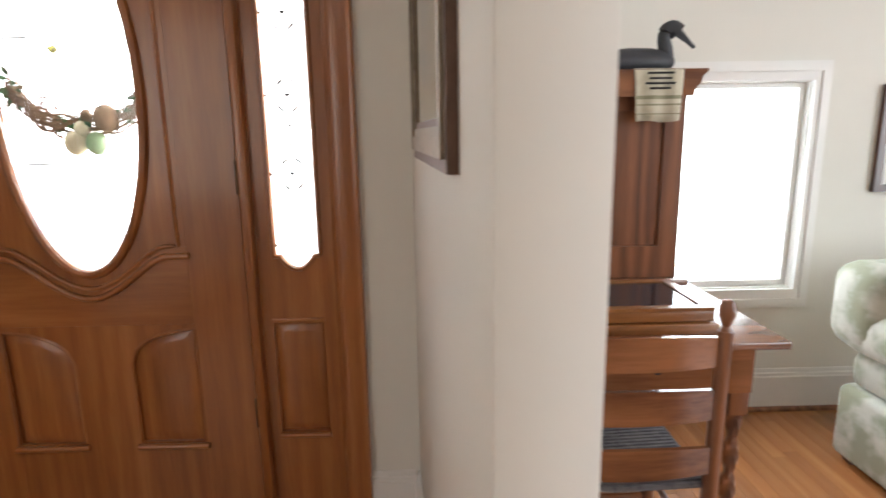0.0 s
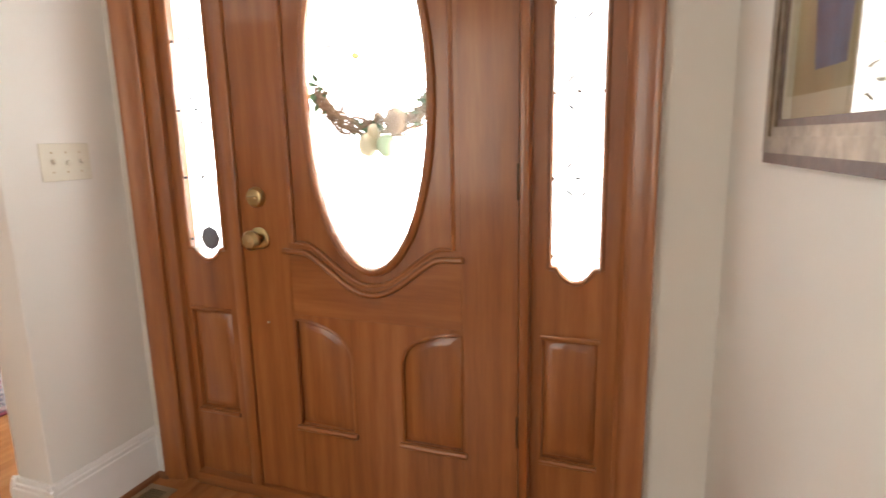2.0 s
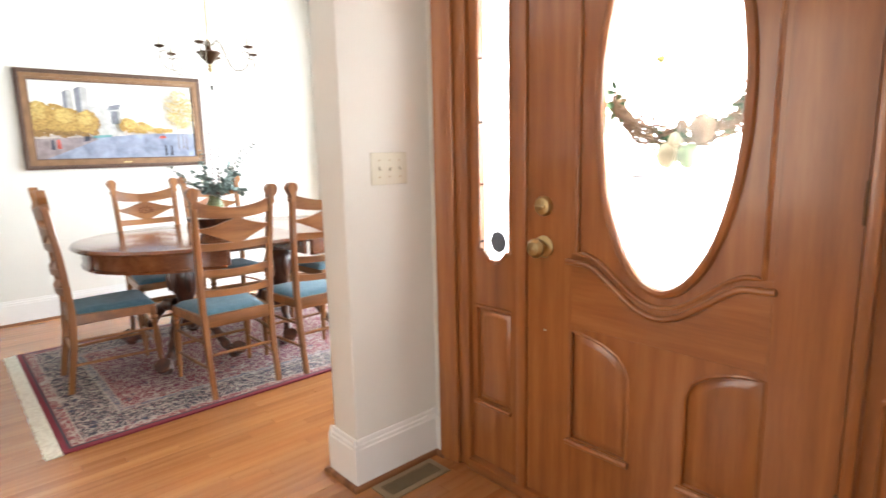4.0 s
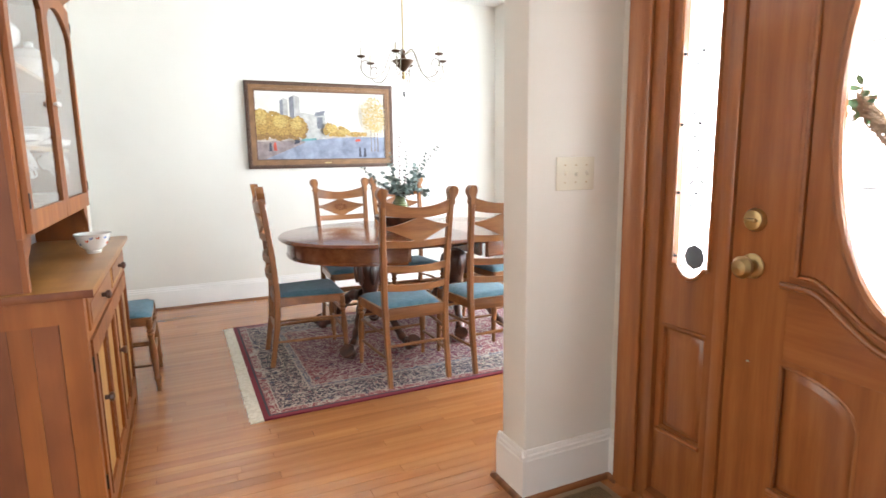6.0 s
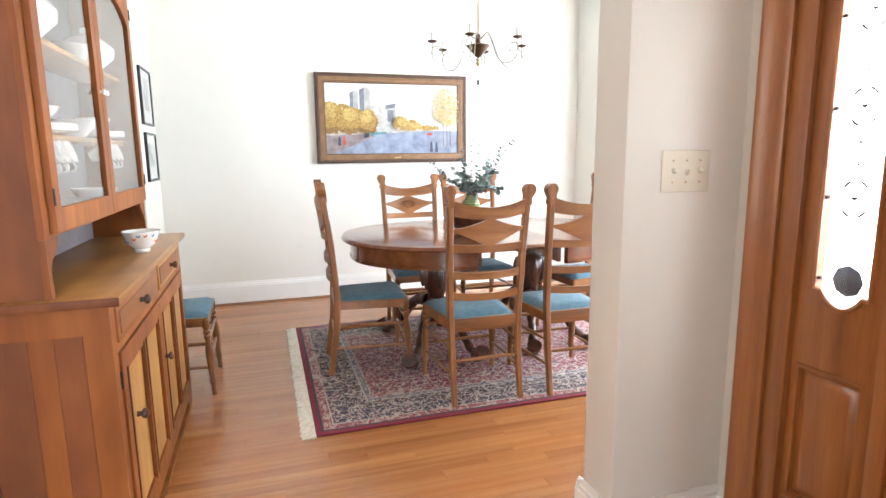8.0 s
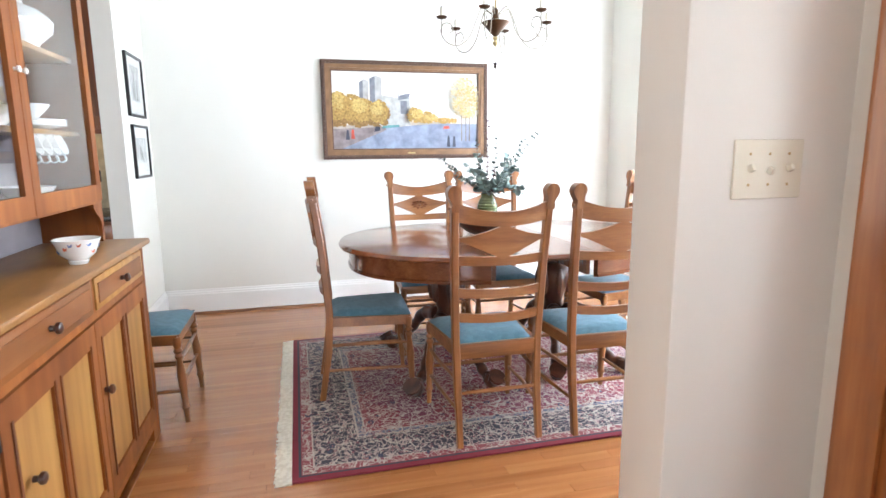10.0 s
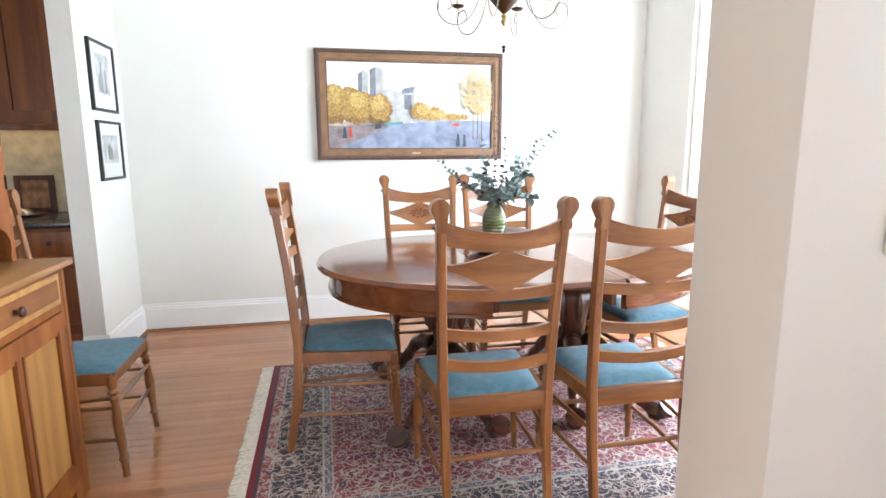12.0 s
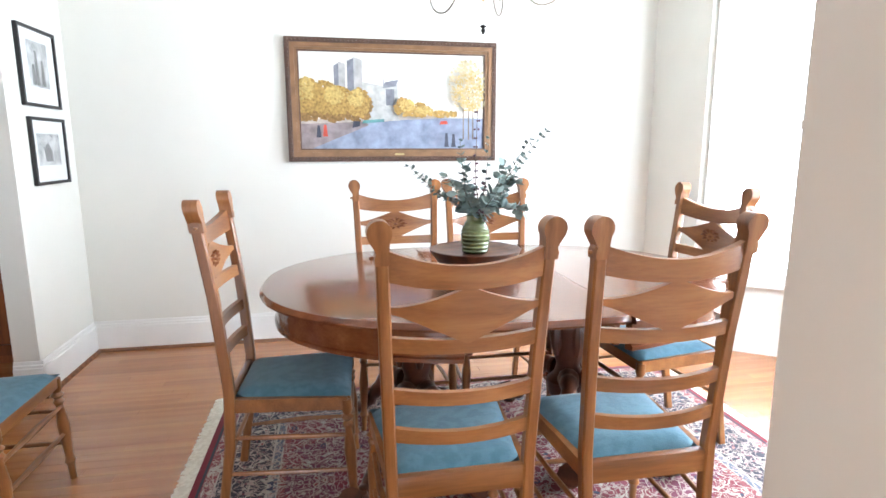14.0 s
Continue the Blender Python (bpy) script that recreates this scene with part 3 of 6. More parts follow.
for x, y, z in ((-0.865, DOOR_Y - 0.002, 0.655),):
    part("screw", lathe(bmesh.new(), [(0.0, -0.004), (0.004, -0.002), (0.004, 0.002), (0.0, 0.004)], (x, y, z), 8), PLATE, unit)

# frame of the entrance: posts, casing, threshold
trim = thing("door_frame", "oiled oak entrance casing with posts between door and sidelights", "door frame", pose(CX, DW, 0))
trim["kind"] = "structure"
for x0, x1 in ((-0.9867, X0 - 0.003), (X1 + 0.003, -0.0003)):
    part("post", boxed(x0, x1, DW - 0.012, DW + 0.07, 0, 2.07, 0.005), OAK_DOOR, trim)


def casing(x0, x1, flip):
    prof = [(0, 0), (0, 0.012), (0.012, 0.018), (0.02, 0.016), (0.03, 0.02), (0.062, 0.024), (0.07, 0.03), (0.08, 0.03), (0.084, 0.024), (0.084, 0)]
    k = (x1 - x0) / 0.084
    pts = [((x1 - u * k) if flip else (x0 + u * k), DW - 0.0005 - d) for u, d in prof]
    bm = bmesh.new()
    extrude(bm, pts, [], on_z, 0.0, 2.07)
    part("casing", bm, OAK_DOOR, trim, "moulded oak casing")


casing(-1.376, -1.288, True)
casing(0.232, 0.315, False)
part("casing", boxed(-1.376, 0.315, DW - 0.026, DW - 0.0005, 2.071, 2.16, 0.004), OAK_RAIL, trim)
part("jamb", boxed(-1.3, -1.2303, DW + 0.001, DW + 0.075, 0, 2.068, 0.003), OAK_DOOR, trim)
part("jamb", boxed(0.2353, 0.25, DW + 0.001, DW + 0.075, 0, 2.068, 0.003), OAK_DOOR, trim)
part("threshold", boxed(-1.23, 0.235, DW - 0.014, DW + 0.075, 0.0, 0.046, 0.004), OAK_RAIL, trim, "worn oak threshold")
part("head", boxed(-1.3, 0.25, DW + 0.001, DW + 0.075, 2.07, 2.118), OAK_RAIL, trim)


def sidelight(x0, x1, g0, g1, p0, p1, lo, hi, name):
    t = thing(name, "oak sidelight with leaded glass over a raised panel", "sidelight", pose((x0 + x1) / 2, DW, 0))
    t["kind"] = "structure"
    gc = (g0 + g1) / 2
    base = 0.885
    bottom = [(g0 + (g1 - g0) * i / 16, base - 0.040 * max(0.0, math.sin(math.pi * (i - 2) / 12)) ** 0.8) for i in range(17)]
    topp = [(g1 - (g1 - g0) * i / 16, 1.86 + 0.05 * math.sin(math.pi * i / 16)) for i in range(17)]
    lowp = rect(p0, p1, lo + 0.006, hi - 0.006)
    y = DW + 0.022
    part("panel_frame", extrude(bmesh.new(), rect(x0, x1, 0.047, 2.066), [bottom + topp, lowp], on_y, y, y + 0.035), OAK_DOOR, t)
    bm = bmesh.new()
    edge = [(u, y - 0.001, v) for u, v in bottom + topp]
    tube(bm, edge + edge[:1], 0.007, 6, up=(0, 1, 0))
    part("glazing_bead", bm, OAK_DOOR, t)
    part("panel_back", boxed(p0 - 0.01, p1 + 0.01, y + 0.0355, y + 0.045, lo - 0.02, hi + 0.02), OAK_DOOR, t)
    part("raised_panel", fielded(lowp, 0.03, y + 0.016, y + 0.004), OAK_DOOR, t)
    bm = bmesh.new()
    tube(bm, [(p0 - 0.004, y - 0.005, lo - 0.004), (p1 + 0.004, y - 0.005, lo - 0.004)], 0.008, 14)
    part("moulding", bm, OAK_RAIL, t)
    bm = bmesh.new()
    box(bm, p0 - 0.004, p1 + 0.004, y - 0.006, y - 0.0005, hi, hi + 0.010, 0.003)
    part("moulding", bm, OAK_RAIL, t)
    gl = part("glass", extrude(bmesh.new(), rect(g0 - 0.006, g1 + 0.006, 0.835, 1.92), [], on_y, y + 0.016, y + 0.021), FROST, t, "textured leaded glass")
    gl.visible_shadow = False
    bm = bmesh.new()

    def line(pts, r=0.002):
        tube(bm, [(u, y + 0.013, v) for u, v in pts], r, 5, up=(0, 1, 0))

    # ticks and arcs thickened beyond real size to show in the camera's view
    for z in (0.915, 1.125, 1.345, 1.565, 1.785):
        line([(g0, z), (g0 + 0.011, z)], 0.0045)
        line([(g1 - 0.011, z), (g1, z)], 0.0045)
        if z < 1.0:
            continue
        for a0 in (40, 110, 220, 290):
            line([(gc + 0.036 * math.cos(radians(a0 + 8 * q)), z + 0.045 * math.sin(radians(a0 + 8 * q))) for q in range(5)], 0.003)
        line([(gc - 0.006, z + 0.004), (gc, z), (gc + 0.006, z + 0.004)], 0.004)
        for sg in (-1, 1):
            line([(gc - 0.003, z + sg * 0.082), (gc + 0.003, z + sg * 0.085)], 0.0032)
    part("leading", bm, LEAD, t, "lead lines")
    return t


sidelight(-1.23, -0.987, -1.189, -1.038, -1.207, -1.038, 0.29, 0.668, "window_1")
sidelight(0.0, 0.235, 0.05, 0.187, 0.034, 0.186, 0.313, 0.684, "window_2")
# small dark ornament that hangs outside the left sidelight
orn = lathe(bmesh.new(), [(0.0, -0.004), (0.034, -0.004), (0.041, 0.0), (0.034, 0.004), (0.0, 0.004)], n=8)
bmesh.ops.transform(orn, matrix=pose(-1.120, DW + 0.052, 0.917, 90, 0, 0), verts=orn.verts)
single("suncatcher", orn, plain("dull_blue_metal", (0.07, 0.09, 0.12), 0.5, 0.3), "small dull blue round ornament against the sidelight glass", "ornament")

# wreath on the outside of the door: a crescent of vines, pods and leaves
wr = thing("wreath", "grapevine crescent wreath with pale pods and green leaves", "wreath", pose(CX, DW + 0.1, 1.25))
rnd = random.Random(4)
vine = bmesh.new()
for k in range(24):
    ph, tw, p2, t2 = rnd.uniform(0, 6.28), rnd.uniform(2, 11), rnd.uniform(0, 6.28), rnd.uniform(9, 21)
    off, lo, hi = rnd.uniform(-0.028, 0.026), rnd.uniform(-188, -172), rnd.uniform(-8, 8)
    pts = []
    for i in range(44):
        a = radians(lo + (hi - lo) * i / 43)
        mid = math.sin(-a) ** 0.6 if math.sin(-a) > 0 else 0
        rr = 1 + 0.07 * math.sin(tw * a + ph) + 0.05 * math.sin(t2 * a + p2)
        pts.append((CX + 0.194 * (0.5 + 0.5 * rr) * math.cos(a), DW + 0.085 + 0.02 * math.cos(tw * a + ph), 1.385 + 0.120 * rr * math.sin(a) + off * (0.75 + 0.25 * mid)))
    tube(vine, pts, rnd.uniform(0.0016, 0.0034), 6)
part("vines", vine, VINE, wr)["kind"] = "stuff"
tw = bmesh.new()
for k in range(26):
    a = radians(rnd.uniform(-172, -8))
    c = Vector((CX + 0.19 * math.cos(a), DW + 0.068, 1.385 + 0.118 * math.sin(a) + rnd.uniform(-0.01, 0.03)))
    ra, rb, lean, span = rnd.uniform(0.018, 0.036), rnd.uniform(0.02, 0.045), rnd.uniform(-0.6, 0.6), rnd.uniform(3.2, 5.6)
    st = rnd.uniform(0, 6.28)
    tube(tw, [c + Vector((ra * math.cos(st + q * span / 13) + lean * 0.02, 0.006 * math.sin(q), rb * math.sin(st + q * span / 13))) for q in range(14)], rnd.uniform(0.0014, 0.0024), 5)
part("twigs", tw, VINE, wr, "curling grapevine tendrils")["kind"] = "stuff"
gl = bmesh.new()
for k in range(70):
    a = radians(rnd.choice((rnd.uniform(-40, 4), rnd.uniform(-26, 6), rnd.uniform(-184, -160), rnd.uniform(-120, -60))))
    p = (CX + 0.192 * math.cos(a), DW + 0.072, 1.385 + 0.122 * math.sin(a) + rnd.uniform(-0.02, 0.03))
    leaf(gl, p, (rnd.uniform(-1, 1), rnd.uniform(-0.6, 0.2), rnd.uniform(-0.8, 1)), (0, -1, 0.3), rnd.uniform(0.022, 0.044), 0.016)
part("leaves", gl, GREEN, wr)["kind"] = "stuff"
for x, z, r, mt in ((-0.026, 1.222, 0.031, PODS), (0.034, 1.220, 0.030, plain("green_pod", (0.30, 0.42, 0.22), 0.35, vary=0.3)), (0.068, 1.292, 0.034, VINE), (-0.004, 1.262, 0.02, PODS), (0.012, 1.30, 0.016, VINE)):
    part("pod", lathe(bmesh.new(), [(0, -r * 1.15)] + [(r * math.cos(a), r * 1.15 * math.sin(a)) for a in (-1.2, -0.8, -0.4, 0, 0.4, 0.8, 1.2)] + [(0, r * 1.15)], (CX + x, DW + 0.066, z), 14), mt, wr, "papery round seed pod")
lf = bmesh.new()
leaf(lf, (CX - 0.075, DW + 0.07, 1.485), (1, 0, -0.2), (0, -1, 0.2), 0.034, 0.022)
part("yellow_leaf", lf, plain("yellow_leaf", (0.62, 0.56, 0.12), 0.6), wr, "single yellow leaf")

# ---- foyer fittings ----
sw = thing("light_switch", "ivory three-gang toggle switch plate on the wall end", "light switch", pose(PIER_IN, 1.598, 1.189))
part("plate", boxed(PIER_IN + 0.0005, PIER_IN + 0.007, 1.517, 1.680, 1.131, 1.247, 0.003), PLATE, sw)
for k in range(3):
    y = 1.5525 + 0.046 * k
    tg = bmesh.new()
    box(tg, 0, 0.013, -0.0045, 0.0045, -0.007, 0.007, 0.002)
    bmesh.ops.transform(tg, matrix=pose(PIER_IN + 0.0075, y, 1.189, 0, 25 if k == 1 else -25, 0), verts=tg.verts)
    part("toggle", tg, PLATE, sw)
    for dz in (-0.03, 0.03):
        s = lathe(bmesh.new(), [(0.0, 0.0), (0.003, 0.0), (0.003, 0.001), (0.0, 0.0015)], n=8)
        bmesh.ops.transform(s, matrix=pose(PIER_IN + 0.0072, y, 1.189 + dz, 0, 90, 0), verts=s.verts)
        part("screw", s, BRASS, sw)

vent = thing("floor_vent", "bronze louvred floor register beside the wall", "vent", pose(-1.33, 1.575, 0))
part("frame", extrude(bmesh.new(), rect(-1.388, -1.268, 1.43, 1.722), [rect(-1.365, -1.291, 1.455, 1.697)], on_z, 0.001, 0.006), VENT, vent)
part("backing", boxed(-1.365, -1.291, 1.455, 1.697, 0.0008, 0.0015), IRON, vent)
for i in range(24):
    part("slat", boxed(-1.364, -1.292, 1.458 + 0.01 * i, 1.462 + 0.01 * i, 0.0016, 0.0045), VENT, vent)

# framed picture with glass on the foyer wall
FX = 0.531
pic = thing("framed_picture", "large picture behind glass in a heavy carved silvered frame", "picture")
skewed(pic)
steps = [(0.0, 0.016, GILT_D), (0.018, 0.022, SILVER), (0.045, 0.018, SILVER), (0.06, 0.014, GILT_D)]
y0, y1, z0, z1 = 0.874, 1.469, 1.182, 1.95
for (i, dep, m), nxt in zip(steps, [0.018, 0.045, 0.06, 0.072]):
    part("frame_moulding", extrude(bmesh.new(), rect(y0 + i, y1 - i, z0 + i, z1 - i), [rect(y0 + nxt, y1 - nxt, z0 + nxt, z1 - nxt)], on_x, FX - dep, FX - 0.0005), m, pic, local=True)
part("mat", extrude(bmesh.new(), rect(y0 + 0.072, y1 - 0.072, z0 + 0.072, z1 - 0.072), [rect(y0 + 0.085, y1 - 0.085, z0 + 0.105, z1 - 0.1)], on_x, FX - 0.0105, FX - 0.0095), CREAM, pic, local=True)
part("print", boxed(FX - 0.0085, FX - 0.006, y0 + 0.08, y1 - 0.08, z0 + 0.09, z1 - 0.09), plain("ochre_print", (0.42, 0.36, 0.2), 0.8, vary=0.25, scale=5), pic, local=True)
part("painted_shape", extrude(bmesh.new(), [(1.13 + (u - 1.30) * 1.3, z0 + v) for u, v in ((1.33, 0.136), (1.41, 0.136), (1.435, 0.35), (1.45, 0.5), (1.42, 0.66), (1.37, 0.7), (1.31, 0.62), (1.30, 0.45), (1.32, 0.3))], [], on_x, FX - 0.0092, FX - 0.0086), plain("blue_paint", (0.10, 0.14, 0.24), 0.8, vary=0.4, scale=14), pic, local=True)
gp = part("glass", boxed(FX - 0.0135, FX - 0.012, y0 + 0.071, y1 - 0.071, z0 + 0.071, z1 - 0.071), GLASS, pic, local=True)
gp.visible_shadow = False

# ---- dining room ----


def lerp(a, b, s):
    return a + (b - a) * s


def spline(pts, n=6):
    """A smooth run through the points."""
    p = [Vector(q) for q in pts]
    p = [p[0] * 2 - p[1]] + p + [p[-1] * 2 - p[-2]]
    res = []
    for i in range(1, len(p) - 2):
        for k in range(n):
            t = k / n
            a, b, c, d = p[i - 1:i + 3]
            res.append(0.5 * ((2 * b) + (c - a) * t + (2 * a - 5 * b + 4 * c - d) * t * t + (3 * b - a - 3 * c + d) * t ** 3))
    res.append(p[-2])
    return res


def back_y(z):
    """How far the back post lies behind the seat's middle, by height."""
    prof = [(0.0, -0.235), (0.25, -0.195), (0.45, -0.185), (0.75, -0.208), (1.08, -0.252)]
    for (a, ya), (b, yb) in zip(prof, prof[1:]):
        if z <= b:
            return lerp(ya, yb, (z - a) / (b - a))
    return prof[-1][1]


def back_x(z):
    return 0.176 + 0.022 * max(0, z - 0.3) / 0.75


def turned(bm, top, foot, r=0.015):
    """A turned rod with rings between two points."""
    top, foot = Vector(top), Vector(foot)
    s = [(0, 1.15), (0.10, 1.15), (0.13, 0.8), (0.16, 1.35), (0.19, 0.8), (0.22, 1.2), (0.26, 0.75), (0.45, 1.25), (0.62, 1.05), (0.78, 0.85), (0.82, 1.2), (0.85, 0.8), (0.95, 0.7), (1, 0.75)]
    tube(bm, [top.lerp(foot, a) for a, _ in s], [r * k for _, k in s], 10)


def make_chair(carved):
    ch = thing("dining_chair", "oak ladder-back dining chair with scrolled ears and teal seat", "chair", None, "chairs of the dining set")
    W, L = CHAIR_OAK, CHAIR_RAIL
    for s in (-1, 1):
        bm = bmesh.new()
        path = [(s * back_x(z), back_y(z), z) for z in (0, 0.12, 0.25, 0.36, 0.45, 0.55, 0.66, 0.77, 0.88, 0.98, 1.03)]
        rows = []
        for x, y, z in path:
            w, d = (0.0155, 0.0175) if z > 0.2 else (0.0135, 0.0155)
            rows.append([bm.verts.new((x + a * w, y + b * d, z)) for a, b in ((-1, -0.7), (-0.7, -1), (0.7, -1), (1, -0.7), (1, 0.7), (0.7, 1), (-0.7, 1), (-1, 0.7))])
        for a, b in zip(rows, rows[1:]):
            for k in range(8):
                bm.faces.new((a[k - 1], a[k], b[k], b[k - 1]))
        bm.faces.new(rows[0])
        bm.faces.new(rows[-1])
        part("back_post", bm, W, ch, local=True)
        # scrolled ear on the post
        bm = bmesh.new()
        n = 20
        ear = []
        for i in range(n):
            a = -math.pi / 2 + 2 * math.pi * i / n
            ear.append((0.0285 * math.cos(a) + 0.006, 1.058 + 0.030 * math.sin(a)))
        neck = [(-0.016, 1.028), (-0.0155, 0.985), (0.0165, 0.985), (0.018, 1.0), (0.014, 1.015)]
        ear = [p for p in ear if not (p[1] < 1.04 and abs(p[0] - 0.004) < 0.02)]
        ear = neck + [p for p in ear if p[0] >= 0.006 and p[1] < 1.058] + sorted([p for p in ear if p[1] >= 1.058], key=lambda p: -p[0]) + sorted([p for p in ear if p[0] < 0.006 and p[1] < 1.058], key=lambda p: -p[1])
        x0 = back_x(1.0)
        extrude(bm, ear, [], lambda u, v, d: (s * (x0 + u), back_y(v) + d, v), -0.022, 0.022)
        part("ear", bm, W, ch, local=True)
        bm = bmesh.new()
        lathe(bm, [(0.0, -0.005), (0.005, -0.004), (0.007, 0.0), (0.005, 0.004), (0.0, 0.005)], (s * (x0 + 0.022), back_y(1.0), 1.0), 10)
        part("boss", bm, W, ch, local=True)
        bm = bmesh.new()
        turned(bm, (s * 0.198, 0.195, 0.41), (s * 0.205, 0.215, 0.0), 0.0165)
        part("front_leg", bm, W, ch, local=True)
        for z in (0.15, 0.28):
            bm = bmesh.new()
            tube(bm, [(s * back_x(z), back_y(z), z), (s * 0.196, 0.0, z + 0.004), (s * 0.201, 0.2, z)], [0.007, 0.0095, 0.007], 8)
            part("stretcher", bm, W, ch, local=True)
        bm = bmesh.new()
        extrude(bm, [(-0.19, 0.375), (0.2, 0.375), (0.2, 0.421), (-0.19, 0.421)], [], lambda u, v, d: (s * (lerp(0.176, 0.203, (u + 0.19) / 0.39) + d), u, v), -0.013, 0.010)
        part("seat_rail", bm, L, ch, local=True)
    for y, z, x in ((0.206, 0.19, 0.2), (0.206, 0.30, 0.199), (None, 0.22, None)):
        bm = bmesh.new()
        y, x = (y, x) if y else (back_y(z), back_x(z))
        tube(bm, [(-x, y, z), (0, y, z), (x, y, z)], [0.007, 0.0105, 0.007], 8)
        part("stretcher", bm, L, ch, local=True)
    for y, x, z0, z1 in ((0.197, 0.2, 0.375, 0.421), (-0.187, 0.172, 0.365, 0.43)):
        part("seat_rail", boxed(-x, x, y - 0.012, y + 0.012, z0, z1, 0.004), L, ch, local=True)

    def bowed(u, v, d, x):
        return (u, back_y(v) + d - 0.032 * (1 - (u / x) ** 2) * (1 if v > 0.5 else 0.6), v)

    def slat(lo, hi, th=0.0085):
        """A bowed back slat; lo and hi give its edges over the width."""
        x = back_x(0.5 * (lo(0) + hi(0)))
        n = 24
        us = [-x + 2 * x * i / n for i in range(n + 1)]
        bm = bmesh.new()
        rows = []
        for u in us:
            rows.append([bm.verts.new(bowed(u, v, d, x)) for v, d in ((lo(u / x), -th), (lo(u / x), th), (hi(u / x), th), (hi(u / x), -th))])
        for a, b in zip(rows, rows[1:]):
            for k in range(4):
                bm.faces.new((a[k - 1], a[k], b[k], b[k - 1]))
        bm.faces.new(rows[0])
        bm.faces.new(rows[-1])
        return bm

    part("crest_rail", slat(lambda s: 0.925 + 0.022 * s * s, lambda s: 0.982 + 0.040 * s * s, 0.010), L, ch, local=True)

    def dia(s):
        s = min(1, abs(s))
        return 0.066 * max(0, 1 - s / 0.9) ** 1.25 + 0.009

    part("diamond_splat", slat(lambda s: 0.865 - dia(s) + 0.012 * s * s, lambda s: 0.865 + dia(s) * 0.9 + 0.012 * s * s), L, ch, local=True)
    if carved:
        bm = bmesh.new()
        for k in range(10):
            a = k * math.pi / 5
            p = Vector((0.016 * math.cos(a) * 1.5, 0, 0.016 * math.sin(a)))
            q = Vector((0.036 * math.cos(a) * 1.6, 0, 0.03 * math.sin(a)))
            tube(bm, [p, (p + q) / 2 + Vector((0.006 * math.sin(a), 0.003, 0.005)), q], [0.003, 0.006, 0.002], 6)
        lathe(bm, [(0.0, -0.006), (0.008, -0.004), (0.010, 0.0), (0.0, 0.006)], n=10)
        bmesh.ops.transform(bm, matrix=Matrix.Translation((0, back_y(0.865) - 0.022, 0.865)), verts=bm.verts)
        part("carving", bm, HUTCH_DARK, ch, "darkened carved leaf ornament", local=True)
    part("slat", slat(lambda s: 0.765 + 0.004 * s * s, lambda s: 0.802 + 0.006 * s * s), L, ch, local=True)
    part("slat", slat(lambda s: 0.630 + 0.006 * s * s, lambda s: 0.665 + 0.01 * s * s), L, ch, local=True)
    part("slat", slat(lambda s: 0.525 + 0.006 * s * s, lambda s: 0.560 + 0.01 * s * s), L, ch, local=True)
    # upholstered slip seat, rounded and slightly domed
    bm = bmesh.new()
    n = 12
    grid = []
    for i in range(n + 1):
        row = []
        for j in range(n + 1):
            u, v = -1 + 2 * i / n, -1 + 2 * j / n
            e = max(abs(u), abs(v))
            hgt = 0.423 + 0.03 * (1 - e ** 6) ** 0.5 * (0.75 + 0.25 * (1 - u * u) * (1 - v * v)) if e < 1 else 0.423
            y = lerp(-0.172, 0.212, (v + 1) / 2)
            x = u * lerp(0.165, 0.208, (v + 1) / 2)
            row.append(bm.verts.new((x, y, hgt)))
        grid.append(row)
    for i in range(n):
        for j in range(n):
            bm.faces.new((grid[i][j], grid[i + 1][j], grid[i + 1][j + 1], grid[i][j + 1]))
    rim = [grid[i][0] for i in range(n + 1)] + [grid[n][j] for j in range(1, n + 1)] + [grid[i][n] for i in range(n - 1, -1, -1)] + [grid[0][j] for j in range(n - 1, 0, -1)]
    bm.faces.new(rim)
    part("seat", bm, TEAL, ch, "teal woven upholstered seat", local=True)
    return ch


RUG_Z = 0.012
# rows: middle of the seat, the way it faces, carved front
plain_chair = make_chair(True)
plain_chair.matrix_basis = pose(-2.825, 1.475, RUG_Z, 0, 0, 90)
copy_thing(plain_chair, pose(-2.80, 1.985, RUG_Z, 0, 0, 90))
copy_thing(plain_chair, pose(-3.93, 1.48, RUG_Z, 0, 0, -90))
copy_thing(plain_chair, pose(-3.93, 1.947, RUG_Z, 0, 0, -90))
copy_thing(plain_chair, pose(-3.37, 1.01, RUG_Z, 0, 0, -3))
copy_thing(plain_chair, pose(-3.47, 2.52, RUG_Z, 0, 0, 184))
stray = copy_thing(plain_chair, pose(-3.37, -0.065, 0.0, 0, 0, 0))
stray["label"] = "oak dining chair with teal seat standing beside the hutch"

# table: oval top on an apron, two turned pedestals with carved scroll feet
TX, TY, TA, TB, TZ = -3.51, 1.815, 0.68, 0.92, 0.755
tab = thing("dining_table", "polished mahogany oval extension table on carved pedestals", "table", pose(TX, TY, RUG_Z))


def superoval(a, b, n=96, p=2.25):
    res = []
    for i in range(n):
        t = 2 * math.pi * i / n
        c, s = math.cos(t), math.sin(t)
        res.append((TX + a * math.copysign(abs(c) ** (2 / p), c), TY + b * math.copysign(abs(s) ** (2 / p), s)))
    return res


